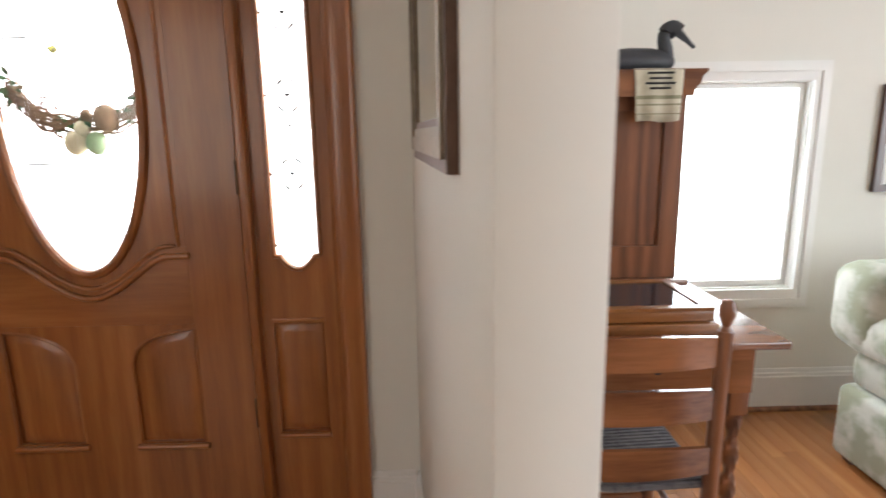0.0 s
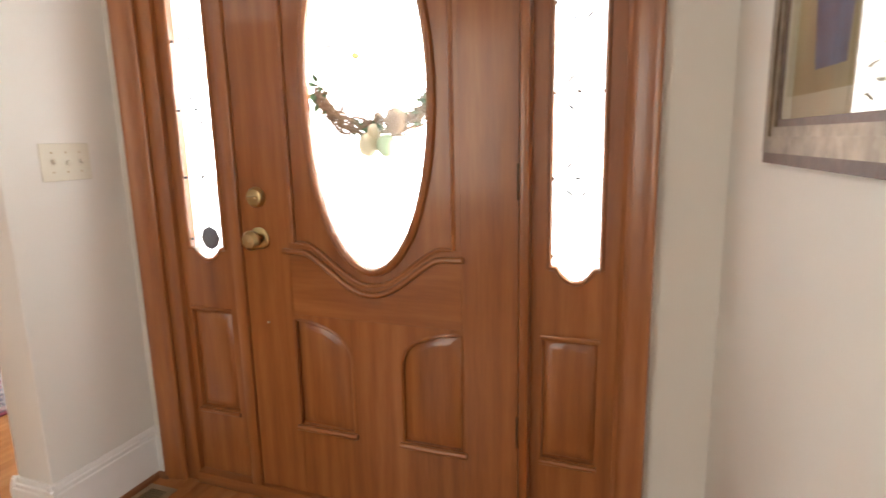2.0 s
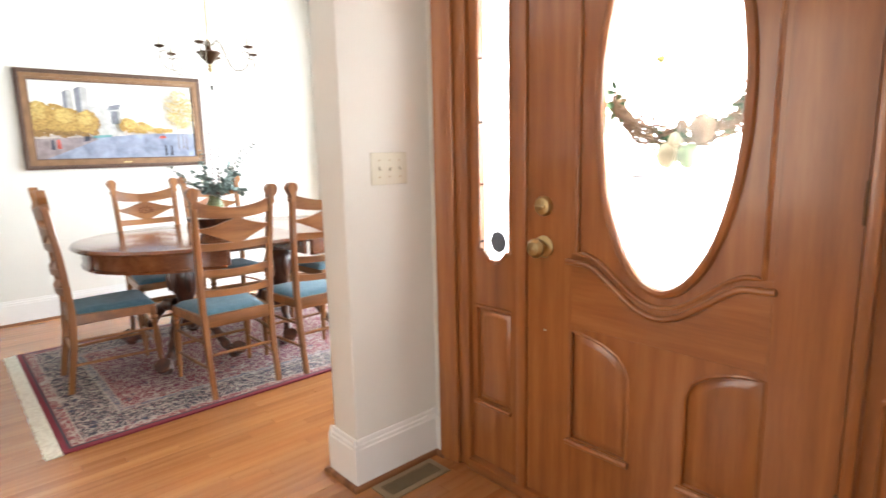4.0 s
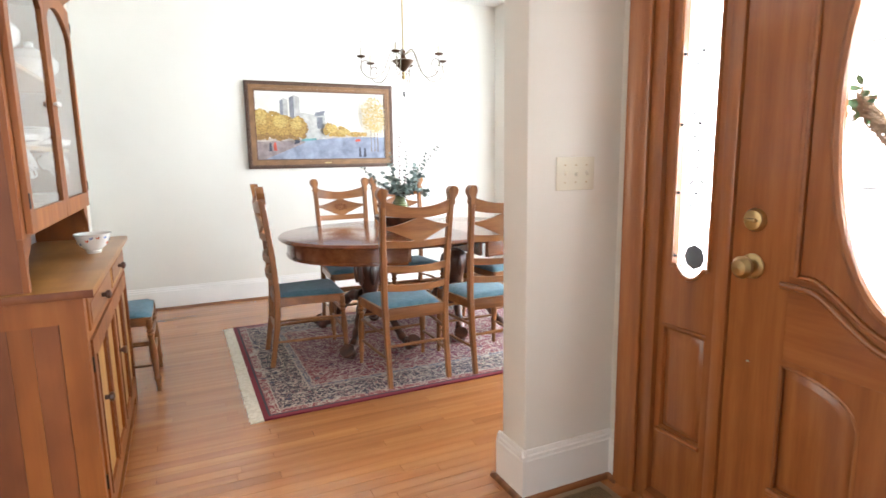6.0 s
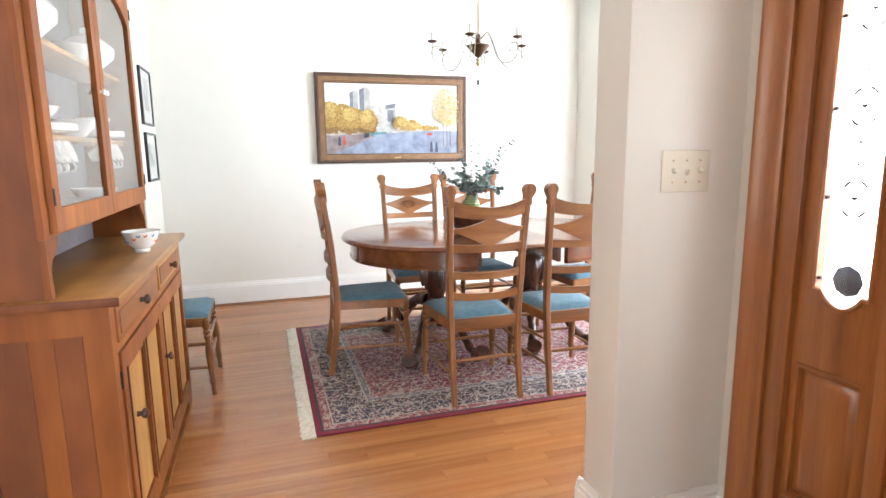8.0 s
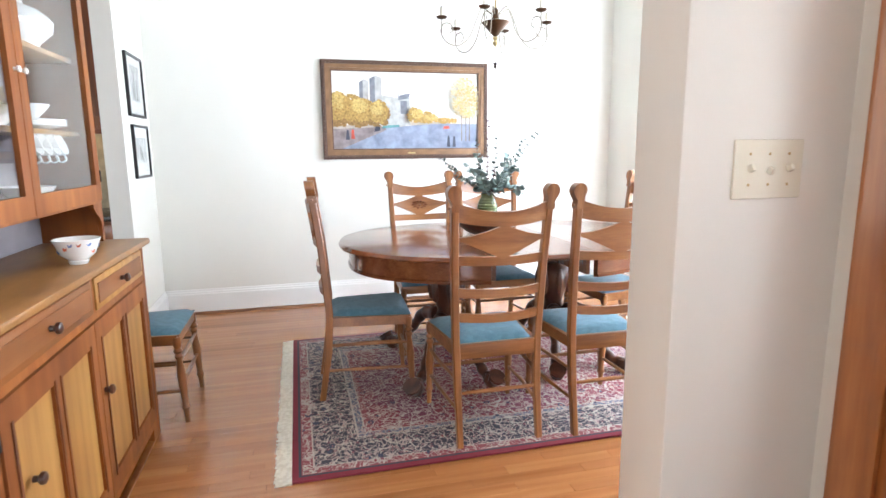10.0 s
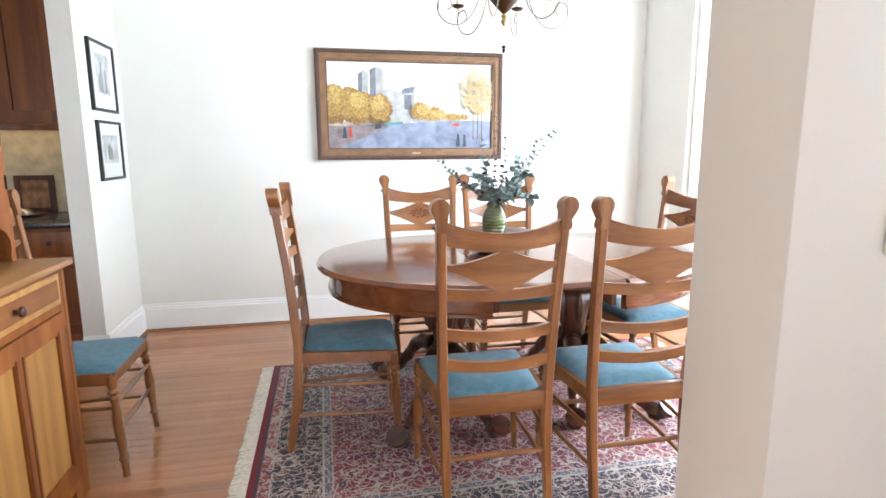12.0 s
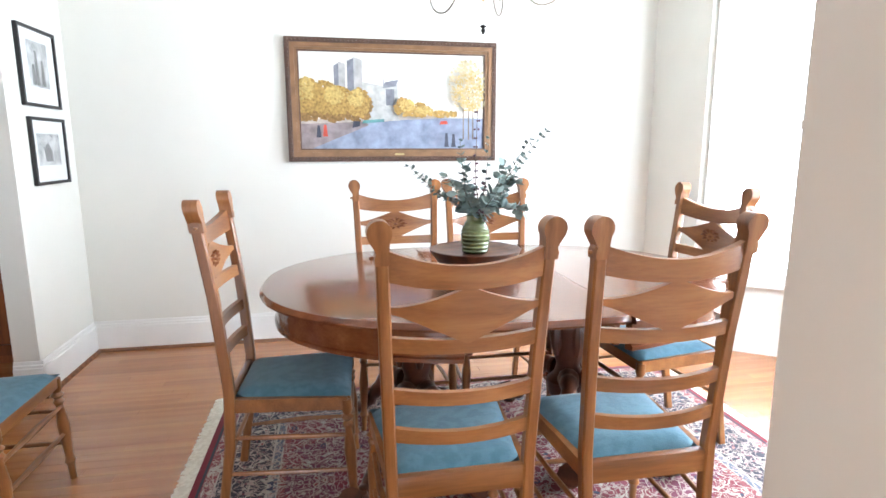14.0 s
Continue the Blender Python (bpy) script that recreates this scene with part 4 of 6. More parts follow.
for y0, y1 in ((0.0, 1.573), (1.576, 2.054), (2.057, 4.0)):
    bm = bmesh.new()
    prof = [(-0.014, 0.0), (-0.002, 0.004), (0.0, 0.011), (-0.004, 0.017), (-0.006, 0.019), (-0.012, 0.0265), (-0.02, 0.028)]
    rows = []
    for g, h in prof:
        loop = superoval(TA + g, TB + g)
        lo = [(x, min(y1, max(y0, y))) for x, y in loop]
        rows.append([bm.verts.new((x, y, TZ - 0.028 + h)) for x, y in lo])
    for a, b in zip(rows, rows[1:]):
        for i in range(len(a)):
            bm.faces.new((a[i - 1], a[i], b[i], b[i - 1]))
    bm.faces.new(rows[0])
    bm.faces.new(rows[-1])
    bmesh.ops.remove_doubles(bm, verts=bm.verts, dist=0.0002)
    part("tabletop", bm, MAHOGANY, tab)
for end in (-1, 1):
    bm = bmesh.new()
    lim = 1.573 if end < 0 else 2.057
    o = [p for p in superoval(TA - 0.055, TB - 0.055, 160) if (p[1] - lim) * end > 0]
    i_ = [p for p in superoval(TA - 0.08, TB - 0.08, 160) if (p[1] - lim) * end > 0]
    o.sort(key=lambda p: math.atan2((p[0] - TX), end * (p[1] - TY)))
    i_.sort(key=lambda p: math.atan2((p[0] - TX), end * (p[1] - TY)))
    rows = []
    for (ox, oy), k in zip(o, range(len(o))):
        ix, iy = i_[min(len(i_) - 1, round(k * (len(i_) - 1) / (len(o) - 1)))]
        rows.append([bm.verts.new(q) for q in ((ox, oy, TZ - 0.029), (ox, oy, TZ - 0.118), (ox + (ox - ix) * 0.25, oy + (oy - iy) * 0.25, TZ - 0.122), (ox + (ox - ix) * 0.25, oy + (oy - iy) * 0.25, TZ - 0.135), (ix, iy, TZ - 0.138), (ix, iy, TZ - 0.029))])
    for a, b in zip(rows, rows[1:]):
        for k in range(6):
            bm.faces.new((a[k - 1], a[k], b[k], b[k - 1]))
    bm.faces.new(rows[0])
    bm.faces.new(rows[-1])
    part("apron", bm, MAHOGANY, tab, "bowed mahogany apron")
    yy = lim + end * 0.012
    part("apron_end", boxed(TX - 0.56, TX + 0.56, min(yy, yy - end * 0.02), max(yy, yy - end * 0.02), TZ - 0.13, TZ - 0.03), MAHOGANY, tab)
for x in (-0.3, 0.3):
    part("slide", boxed(TX + x - 0.03, TX + x + 0.03, TY - 0.6, TY + 0.6, TZ - 0.095, TZ - 0.03, 0.004), DARK_LEG, tab)
for e in (-0.33, 0.33):
    bm = lathe(bmesh.new(), [(0.0, 0.18), (0.065, 0.18), (0.085, 0.22), (0.09, 0.27), (0.06, 0.30), (0.05, 0.34), (0.075, 0.42), (0.092, 0.5), (0.085, 0.55), (0.055, 0.58), (0.11, 0.6), (0.13, TZ - 0.097), (0.0, TZ - 0.096)], (TX, TY + e, 0), 28)
    part("pedestal", bm, DARK_LEG, tab, "dark turned pedestal")
    for k, a in enumerate((35, 145, 215, 325)):
        ca, sa = math.cos(radians(a)), math.sin(radians(a))
        ca, sa = ca * 1.27, sa * (1.27 if sa * e > 0 else 0.7)
        pts = spline([(TX + ca * r, TY + e + sa * r, z) for r, z in ((0.06, 0.30), (0.14, 0.285), (0.22, 0.17), (0.30, 0.075), (0.375, 0.055), (0.40, 0.085))], 6)
        bm = bmesh.new()
        m = len(pts) - 1
        tube(bm, pts, [0.045 - 0.018 * math.sin(math.pi * i / m) + 0.004 * math.sin(i * 1.9) for i in range(m + 1)], 10)
        lathe(bm, [(0.0, RUG_Z + 0.001), (0.03, RUG_Z + 0.004), (0.044, 0.045), (0.03, 0.082), (0.0, 0.088)], (TX + ca * 0.355, TY + e + sa * 0.355, 0), 12)
        part("scroll_foot", bm, DARK_LEG, tab, "carved scroll foot")
    for k in range(6):
        bm = bmesh.new()
        a = k * math.pi / 3
        tube(bm, [(TX + 0.085 * math.cos(a), TY + e + 0.085 * math.sin(a), z) for z in (0.40, 0.45, 0.50, 0.55)], [0.012, 0.024, 0.026, 0.010], 8)
        part("carving", bm, DARK_LEG, tab)

# rug
RX0, RX1, RY0, RY1 = -4.19, -2.51, 0.62, 2.98
m, t, b = nodes_of("persian_rug")
tc = t.nodes.new("ShaderNodeTexCoord")
sep = t.nodes.new("ShaderNodeSeparateXYZ")
t.links.new(tc.outputs["Object"], sep.inputs[0])


def mth(op, a, b_=None):
    n = t.nodes.new("ShaderNodeMath")
    n.operation = op
    for i, v in enumerate((a, b_)):
        if v is None:
            continue
        if isinstance(v, (int, float)):
            n.inputs[i].default_value = v
        else:
            t.links.new(v, n.inputs[i])
    return n.outputs[0]


hx, hy = (RX1 - RX0) / 2, (RY1 - RY0) / 2
ax = mth("ABSOLUTE", mth("SUBTRACT", sep.outputs[0], (RX0 + RX1) / 2))
ay = mth("ABSOLUTE", mth("SUBTRACT", sep.outputs[1], (RY0 + RY1) / 2))
edge = mth("MINIMUM", mth("SUBTRACT", hx, ax), mth("SUBTRACT", hy, ay))
RED, NAVY, IVORY, ROSE, SLATE = (0.19, 0.022, 0.035), (0.05, 0.046, 0.06), (0.44, 0.39, 0.33), (0.23, 0.065, 0.07), (0.12, 0.13, 0.17)
band = t.nodes.new("ShaderNodeValToRGB")
band.color_ramp.interpolation = "CONSTANT"
el = band.color_ramp.elements
stops = [(0.0, RED), (0.035, NAVY), (0.05, ROSE), (0.11, IVORY), (0.12, NAVY), (0.38, IVORY), (0.392, SLATE), (0.43, IVORY), (0.44, ROSE), (0.48, NAVY), (0.49, ROSE)]
while len(el) < len(stops):
    el.new(0.9)
for i, (p, c) in enumerate(stops):
    el[i].position, el[i].color = p, (*c, 1)
t.links.new(mth("MULTIPLY", edge, 1.4), band.inputs[0])


def mirrored(scale):
    cmb = t.nodes.new("ShaderNodeCombineXYZ")
    t.links.new(mth("MULTIPLY", ax, scale), cmb.inputs[0])
    t.links.new(mth("MULTIPLY", ay, scale), cmb.inputs[1])
    return cmb.outputs[0]


def overlay(under, mask, colour):
    mix = t.nodes.new("ShaderNodeMixRGB")
    t.links.new(mask, mix.inputs[0])
    t.links.new(under, mix.inputs[1])
    if isinstance(colour, tuple):
        mix.inputs[2].default_value = (*colour, 1)
    else:
        t.links.new(colour, mix.inputs[2])
    return mix.outputs[0]


def warped(scale, amount):
    n = node(t, "ShaderNodeTexNoise", Scale=scale, Detail=1.0)
    t.links.new(mirrored(1), n.inputs["Vector"])
    mix = t.nodes.new("ShaderNodeVectorMath")
    mix.operation = "MULTIPLY_ADD"
    t.links.new(n.outputs["Color"], mix.inputs[0])
    mix.inputs[1].default_value = (amount, amount, 0)
    t.links.new(mirrored(1), mix.inputs[2])
    return mix.outputs[0]


col = band.outputs[0]
# field colours in large leaf shapes
v1 = node(t, "ShaderNodeTexVoronoi", Scale=7.0)
t.links.new(warped(6, 0.12), v1.inputs["Vector"])
fieldcol = ramp(t, v1.outputs["Color"], [(0.25, (0.18, 0.032, 0.045)), (0.5, (0.24, 0.065, 0.08)), (0.75, (0.15, 0.04, 0.07))])
infield = mth("GREATER_THAN", edge, 0.345)
col = overlay(col, infield, fieldcol.outputs[0])
# scrolling ivory stems
for sc, lo, c in ((19.0, 0.036, IVORY), (36.0, 0.05, (0.38, 0.29, 0.26))):
    v = node(t, "ShaderNodeTexVoronoi", Scale=sc)
    v.feature = "DISTANCE_TO_EDGE"
    t.links.new(warped(24, 0.05), v.inputs["Vector"])
    col = overlay(col, mth("MULTIPLY", mth("LESS_THAN", v.outputs["Distance"], lo), mth("GREATER_THAN", edge, 0.04)), c)
# flowers
for sc, rad, c, inner in ((11.0, 0.17, (0.05, 0.055, 0.09), (0.34, 0.16, 0.14)), (21.0, 0.22, (0.42, 0.36, 0.30), (0.22, 0.035, 0.05)), (38.0, 0.22, (0.16, 0.05, 0.07), (0.42, 0.33, 0.29))):
    v = node(t, "ShaderNodeTexVoronoi", Scale=sc)
    t.links.new(warped(30, 0.03), v.inputs["Vector"])
    dist = v.outputs["Distance"]
    on = mth("GREATER_THAN", edge, 0.04)
    col = overlay(col, mth("MULTIPLY", mth("LESS_THAN", dist, rad), on), c)
    col = overlay(col, mth("MULTIPLY", mth("LESS_THAN", dist, rad * 0.5), on), inner)
t.links.new(col, b.inputs["Base Color"])
b.inputs["Roughness"].default_value = 0.95
pile = node(t, "ShaderNodeTexNoise", Scale=350.0, Detail=2.0)
bump(t, b, pile.outputs[0], 0.5, 0.002)
RUGMAT = m
rug = thing("rug", "red and navy Persian-style rug with ivory fringe on the oak floor", "rug", pose((RX0 + RX1) / 2, (RY0 + RY1) / 2, 0))
rug_body = part("rug_field", boxed(RX0, RX1, RY0, RY1, 0.0008, RUG_Z, 0.004), RUGMAT, rug)
for yy, s in ((RY0, -1), (RY1, 1)):
    bm = bmesh.new()
    rnd = random.Random(9)
    n = 150
    for i in range(n):
        x = lerp(RX0 + 0.005, RX1 - 0.005, i / (n - 1))
        w = 0.0068
        j, k = rnd.uniform(-0.0035, 0.0035), rnd.uniform(0.06, 0.068)
        p = [(x - w, yy - s * 0.001, 0.009), (x + w, yy - s * 0.001, 0.009), (x + w + j, yy + s * k * 0.5, 0.006), (x - w + j, yy + s * k * 0.5, 0.006), (x + w * 0.8 + 1.6 * j, yy + s * k, 0.0025), (x - w * 0.8 + 1.6 * j, yy + s * k, 0.0025)]
        v = [bm.verts.new(q) for q in p]
        lo = [bm.verts.new((q[0], q[1], 0.0008)) for q in p]
        for q in ((0, 1, 2, 3), (3, 2, 4, 5)):
            bm.faces.new([v[a] for a in q])
        for a, c in ((0, 3), (3, 5), (1, 2), (2, 4), (5, 4)):
            bm.faces.new((v[a], v[c], lo[c], lo[a]))
    f = part("fringe", bm, FRINGE, rug, "ivory cotton fringe")
    f["kind"] = "stuff"

# wooden tray, vase and eucalyptus
TRX, TRY = -3.52, 1.73
bowl = lathe(bmesh.new(), [(0.0, 0.0), (0.072, 0.0), (0.075, 0.006), (0.11, 0.02), (0.152, 0.05), (0.178, 0.085), (0.185, 0.1), (0.178, 0.102), (0.14, 0.088), (0.07, 0.084), (0.0, 0.084)], (TRX, TRY, TZ + 0.0005), 48)
single("wooden_bowl", bowl, DARK_LEG, "wide footed dark wooden bowl on the dining table", "bowl")
prof = [(0.0, 0.0), (0.046, 0.0)]
for i in range(25):
    z = 0.004 + 0.128 * i / 24
    s = i / 24
    r = 0.047 + 0.011 * math.sin(math.pi * (s * 0.75 + 0.15)) - 0.022 * max(0, s - 0.6) / 0.4 * (s - 0.3)
    prof.append((r + 0.0018 * math.sin(i * 2.1), z))
prof += [(0.034, 0.140), (0.036, 0.152), (0.032, 0.153), (0.030, 0.14), (0.038, 0.1), (0.038, 0.02), (0.0, 0.018)]
vase = lathe(bmesh.new(), prof, (TRX, TRY, TZ + 0.085), 40)
single("vase", vase, VASE, "ribbed green glazed stoneware vase in the wooden bowl", "vase")
VZ = TZ + 0.085 + 0.15
bq = thing("eucalyptus_stems", "grey-green eucalyptus stems with purple berries in the vase", "dried flowers", pose(TRX, TRY, VZ))
rnd = random.Random(21)
stems, big, dark, berries = bmesh.new(), bmesh.new(), bmesh.new(), bmesh.new()


def spray(dy, dx, h, sag, kind):
    base = Vector((TRX + rnd.uniform(-0.014, 0.014), TRY + rnd.uniform(-0.014, 0.014), VZ - 0.10))
    tip = Vector((TRX + dx, TRY + dy, VZ + h))
    mid = (base + tip) / 2 + Vector((0, 0, sag))
    neck = Vector((TRX + rnd.uniform(-0.02, 0.02), TRY + rnd.uniform(-0.02, 0.02), VZ))
    pts = spline([base, neck, (mid + neck * 0.0) if mid.z > VZ + 0.02 else neck.lerp(tip, 0.5) + Vector((0, 0, sag)), tip], 8)
    m_ = len(pts) - 1
    tube(stems, pts, [0.0024 - 0.0014 * i / m_ for i in range(m_ + 1)], 6)
    for i in range(11 if kind == "big" else 9, m_ + 1):
        s = i / m_
        d = (pts[i] - pts[i - 1]).normalized()
        for sg in (-1, 1):
            side = d.cross(Vector((rnd.uniform(-1, 1), rnd.uniform(-1, 1), rnd.uniform(-0.5, 0.5)))).normalized() * sg
            way = side + d * 0.5
            if kind == "big":
                ln = rnd.uniform(0.045, 0.07) * (1.15 - 0.5 * s)
                leaf(big, pts[i], way, (rnd.uniform(-1, 1), rnd.uniform(-1, 1), 1), ln, ln * 0.8)
            elif kind == "small":
                ln = rnd.uniform(0.022, 0.034) * (1.2 - 0.5 * s)
                leaf(dark if rnd.random() < 0.6 else big, pts[i], way, (rnd.uniform(-1, 1), rnd.uniform(-1, 1), 1), ln, ln * 0.75)
            else:
                p = pts[i] + side * 0.008
                lathe(berries, [(0, -0.005), (0.0045, -0.002), (0.005, 0.001), (0, 0.005)], p, 7)


spray(0.27, 0.04, 0.33, 0.05, "small")
spray(0.24, -0.05, 0.30, 0.04, "small")
spray(0.19, 0.03, 0.22, 0.03, "small")
spray(-0.27, 0.02, 0.20, 0.03, "small")
spray(-0.22, -0.04, 0.17, 0.03, "small")
spray(0.0, 0.02, 0.40, 0.0, "berry")
spray(0.04, 0.05, 0.30, 0.0, "small")
spray(-0.06, -0.02, 0.29, 0.0, "small")
spray(-0.13, 0.05, 0.17, 0.03, "big")
spray(0.10, 0.06, 0.20, 0.02, "big")
spray(0.17, 0.0, 0.14, 0.04, "big")
spray(-0.07, 0.09, 0.12, 0.03, "big")
spray(0.05, 0.12, 0.10, 0.03, "big")
spray(-0.03, -0.07, 0.21, 0.0, "big")
spray(0.02, 0.07, 0.13, 0.01, "berry")
spray(0.18, 0.06, 0.02, 0.07, "big")
part("stems", stems, STEM, bq)
part("leaves", big, LEAF, bq, "round grey-green leaves")["kind"] = "stuff"
part("small_leaves", dark, LEAF_D, bq, "small dark leaves")["kind"] = "stuff"
part("berries", berries, BERRY, bq, "purple berries")["kind"] = "stuff"

# chandelier over the table
HX, HY = -3.315, 1.70
chd = thing("chandelier", "slender brass and bronze chandelier with scrolled arms", "chandelier", pose(HX, HY, TOP))
part("rod", lathe(bmesh.new(), [(0.0, 1.93), (0.005, 1.93), (0.005, TOP - 0.03), (0.0, TOP - 0.03)], (HX, HY, 0), 10), BRASS, chd)
part("canopy", lathe(bmesh.new(), [(0.0, TOP - 0.045), (0.02, TOP - 0.04), (0.06, TOP - 0.012), (0.062, TOP), (0.0, TOP)], (HX, HY, 0), 24), BRASS, chd)
part("bowl", lathe(bmesh.new(), [(0.0, 1.793), (0.012, 1.797), (0.03, 1.815), (0.052, 1.84), (0.068, 1.856), (0.07, 1.862), (0.06, 1.866), (0.02, 1.874), (0.012, 1.9), (0.016, 1.92), (0.0, 1.935)], (HX, HY, 0), 32), BRONZE, chd, "dark bronze bowl")
part("finial", lathe(bmesh.new(), [(0.0, 1.744), (0.006, 1.748), (0.013, 1.757), (0.014, 1.766), (0.007, 1.775), (0.014, 1.784), (0.012, 1.792), (0.0, 1.793)], (HX, HY, 0), 16), BRASS, chd, "brass finial")
part("chain", lathe(bmesh.new(), [(0.0, 1.672), (0.0012, 1.672), (0.0012, 1.744), (0.0, 1.744)], (HX, HY, 0), 6), BRASS, chd)
part("pull", lathe(bmesh.new(), [(0.0, 1.637), (0.004, 1.640), (0.008, 1.652), (0.004, 1.657), (0.012, 1.664), (0.004, 1.668), (0.0, 1.672)], (HX, HY, 0), 12), IRON, chd)
for k in range(6):
    a = radians(30 + 60 * k)
    ca, sa = math.cos(a), math.sin(a)
    loop = [(0.018, 1.90), (0.07, 1.925), (0.10, 1.87), (0.135, 1.79), (0.19, 1.745), (0.25, 1.755), (0.282, 1.80), (0.27, 1.842), (0.235, 1.845), (0.222, 1.815), (0.24, 1.80)]
    bm = bmesh.new()
    tube(bm, spline([(HX + r * ca, HY + r * sa, z) for r, z in loop], 6), 0.0032, 7)
    arm = part("arm", bm, ARM, chd, "thin scrolled arm")
    bm = bmesh.new()
    tube(bm, [(HX + 0.278 * ca, HY + 0.278 * sa, z) for z in (1.80, 1.83, 1.862)], 0.003, 7)
    part("riser", bm, ARM, arm)
    part("drip_pan", lathe(bmesh.new(), [(0.0, 1.862), (0.02, 1.866), (0.028, 1.874), (0.027, 1.877), (0.0, 1.872)], (HX + 0.278 * ca, HY + 0.278 * sa, 0), 16), BRONZE, arm)
    part("candle", lathe(bmesh.new(), [(0.0, 1.873), (0.009, 1.873), (0.009, 1.918), (0.0, 1.919)], (HX + 0.278 * ca, HY + 0.278 * sa, 0), 12), WAX, arm)
    part("bulb", lathe(bmesh.new(), [(0.0, 1.919), (0.005, 1.921), (0.0095, 1.936), (0.006, 1.955), (0.001, 1.972), (0.0, 1.972)], (HX + 0.278 * ca, HY + 0.278 * sa, 0), 12), GLASS, arm)

# ---- painting on the far wall ----
PX = FAR
py0, py1, pz0, pz1 = 0.909, 2.25, 1.170, 1.925
pt = thing("painting", "wide oil painting of a river quay in a carved bronze-gilt frame", "painting", pose(PX, 1.6, pz0))


def ring_frame(owner, y0, y1, z0, z1, steps, x, sgn=1):
    for i, j, dep, mt in steps:
        part("frame_moulding", extrude(bmesh.new(), rect(y0 + i, y1 - i, z0 + i, z1 - i), [rect(y0 + j, y1 - j, z0 + j, z1 - j)], on_x, x + 0.0005, x + dep), mt, owner)


ring_frame(pt, py0, py1, pz0, pz1, [(0, 0.012, 0.03, GILT_D), (0.012, 0.032, 0.048, GILT_D), (0.032, 0.058, 0.040, GILT), (0.058, 0.074, 0.03, GILT), (0.074, 0.082, 0.024, GILT_D)], PX)
bm = bmesh.new()
for z in (pz0 + 0.022, pz1 - 0.022):
    for i in range(54):
        y = lerp(py0 + 0.02, py1 - 0.02, i / 53)
        lathe(bm, [(0, -0.008), (0.007, -0.004), (0.007, 0.004), (0, 0.008)], (PX + 0.048, y, z), 6)
for y in (py0 + 0.022, py1 - 0.022):
    for i in range(28):
        lathe(bm, [(0, -0.008), (0.007, -0.004), (0.007, 0.004), (0, 0.008)], (PX + 0.048, y, lerp(pz0 + 0.045, pz1 - 0.045, i / 27)), 6)
part("carving", bm, GILT_D, pt)["kind"] = "stuff"
part("name_plate", boxed(PX + 0.0485, PX + 0.051, 1.575, 1.635, pz0 + 0.040, pz0 + 0.052), BRASS, pt, "small brass plate")
cy0, cy1, cz0, cz1 = py0 + 0.08, py1 - 0.08, pz0 + 0.08, pz1 - 0.08
part("canvas", boxed(PX + 0.002, PX + 0.012, cy0, cy1, cz0, cz1), plain("sky_paint", (0.72, 0.70, 0.64), 0.7, vary=0.1, scale=7), pt)
P = {n: plain("paint_" + n, c, 0.7, vary=v, scale=s) for n, c, v, s in (("gold", (0.38, 0.24, 0.065), 0.4, 60), ("amber", (0.26, 0.15, 0.05), 0.4, 60), ("yellow", (0.50, 0.36, 0.12), 0.3, 60), ("straw", (0.55, 0.45, 0.27), 0.25, 60), ("stone", (0.40, 0.39, 0.38), 0.2, 20), ("slate", (0.20, 0.21, 0.24), 0.25, 20), ("pale", (0.44, 0.44, 0.42), 0.25, 20), ("river", (0.25, 0.285, 0.38), 0.3, 14), ("quay", (0.27, 0.225, 0.23), 0.3, 18), ("bank", (0.45, 0.40, 0.35), 0.25, 18), ("dark", (0.05, 0.055, 0.08), 0.3, 20), ("red", (0.5, 0.07, 0.04), 0.3, 20), ("teal", (0.12, 0.28, 0.28), 0.3, 20), ("bark", (0.2, 0.15, 0.11), 0.3, 20))}
layer = [0.0124]


def CP(u, v):
    return (lerp(cy0, cy1, u), lerp(cz0, cz1, v))


def daub(name, *polys):
    """Paint shapes on the canvas: few large ones each by itself, many strokes as one."""
    bm = bmesh.new()
    for poly in polys:
        vs = [bm.verts.new((PX + layer[0], *CP(min(1, max(0, u)), min(1, max(0, v))))) for u, v in poly]
        bm.faces.new(vs)
        layer[0] += 0.000012
        if len(polys) < 9:
            part("painted_shape", bm, P[name], pt)
            bm = bmesh.new()
    layer[0] += 0.0002
    if len(polys) < 9:
        bm.free()
    else:
        part("foliage", bm, P[name], pt)["kind"] = "stuff"


def blobs(cu, cv, su, sv, n, r, seed, cut=0.0):
    q = random.Random(seed)
    res = []
    for _ in range(int(n * 1.7)):
        a, d = q.uniform(0, 6.28), math.sqrt(q.random())
        u, v = cu + su * d * math.cos(a), max(cut, cv + sv * d * math.sin(a))
        rr = r * q.uniform(0.3, 0.75)
        res.append([(u + rr * 0.55 * math.cos(b_) * q.uniform(0.7, 1.2), v + rr * math.sin(b_) * q.uniform(0.7, 1.2)) for b_ in [i * 1.047 for i in range(6)]])
    return res


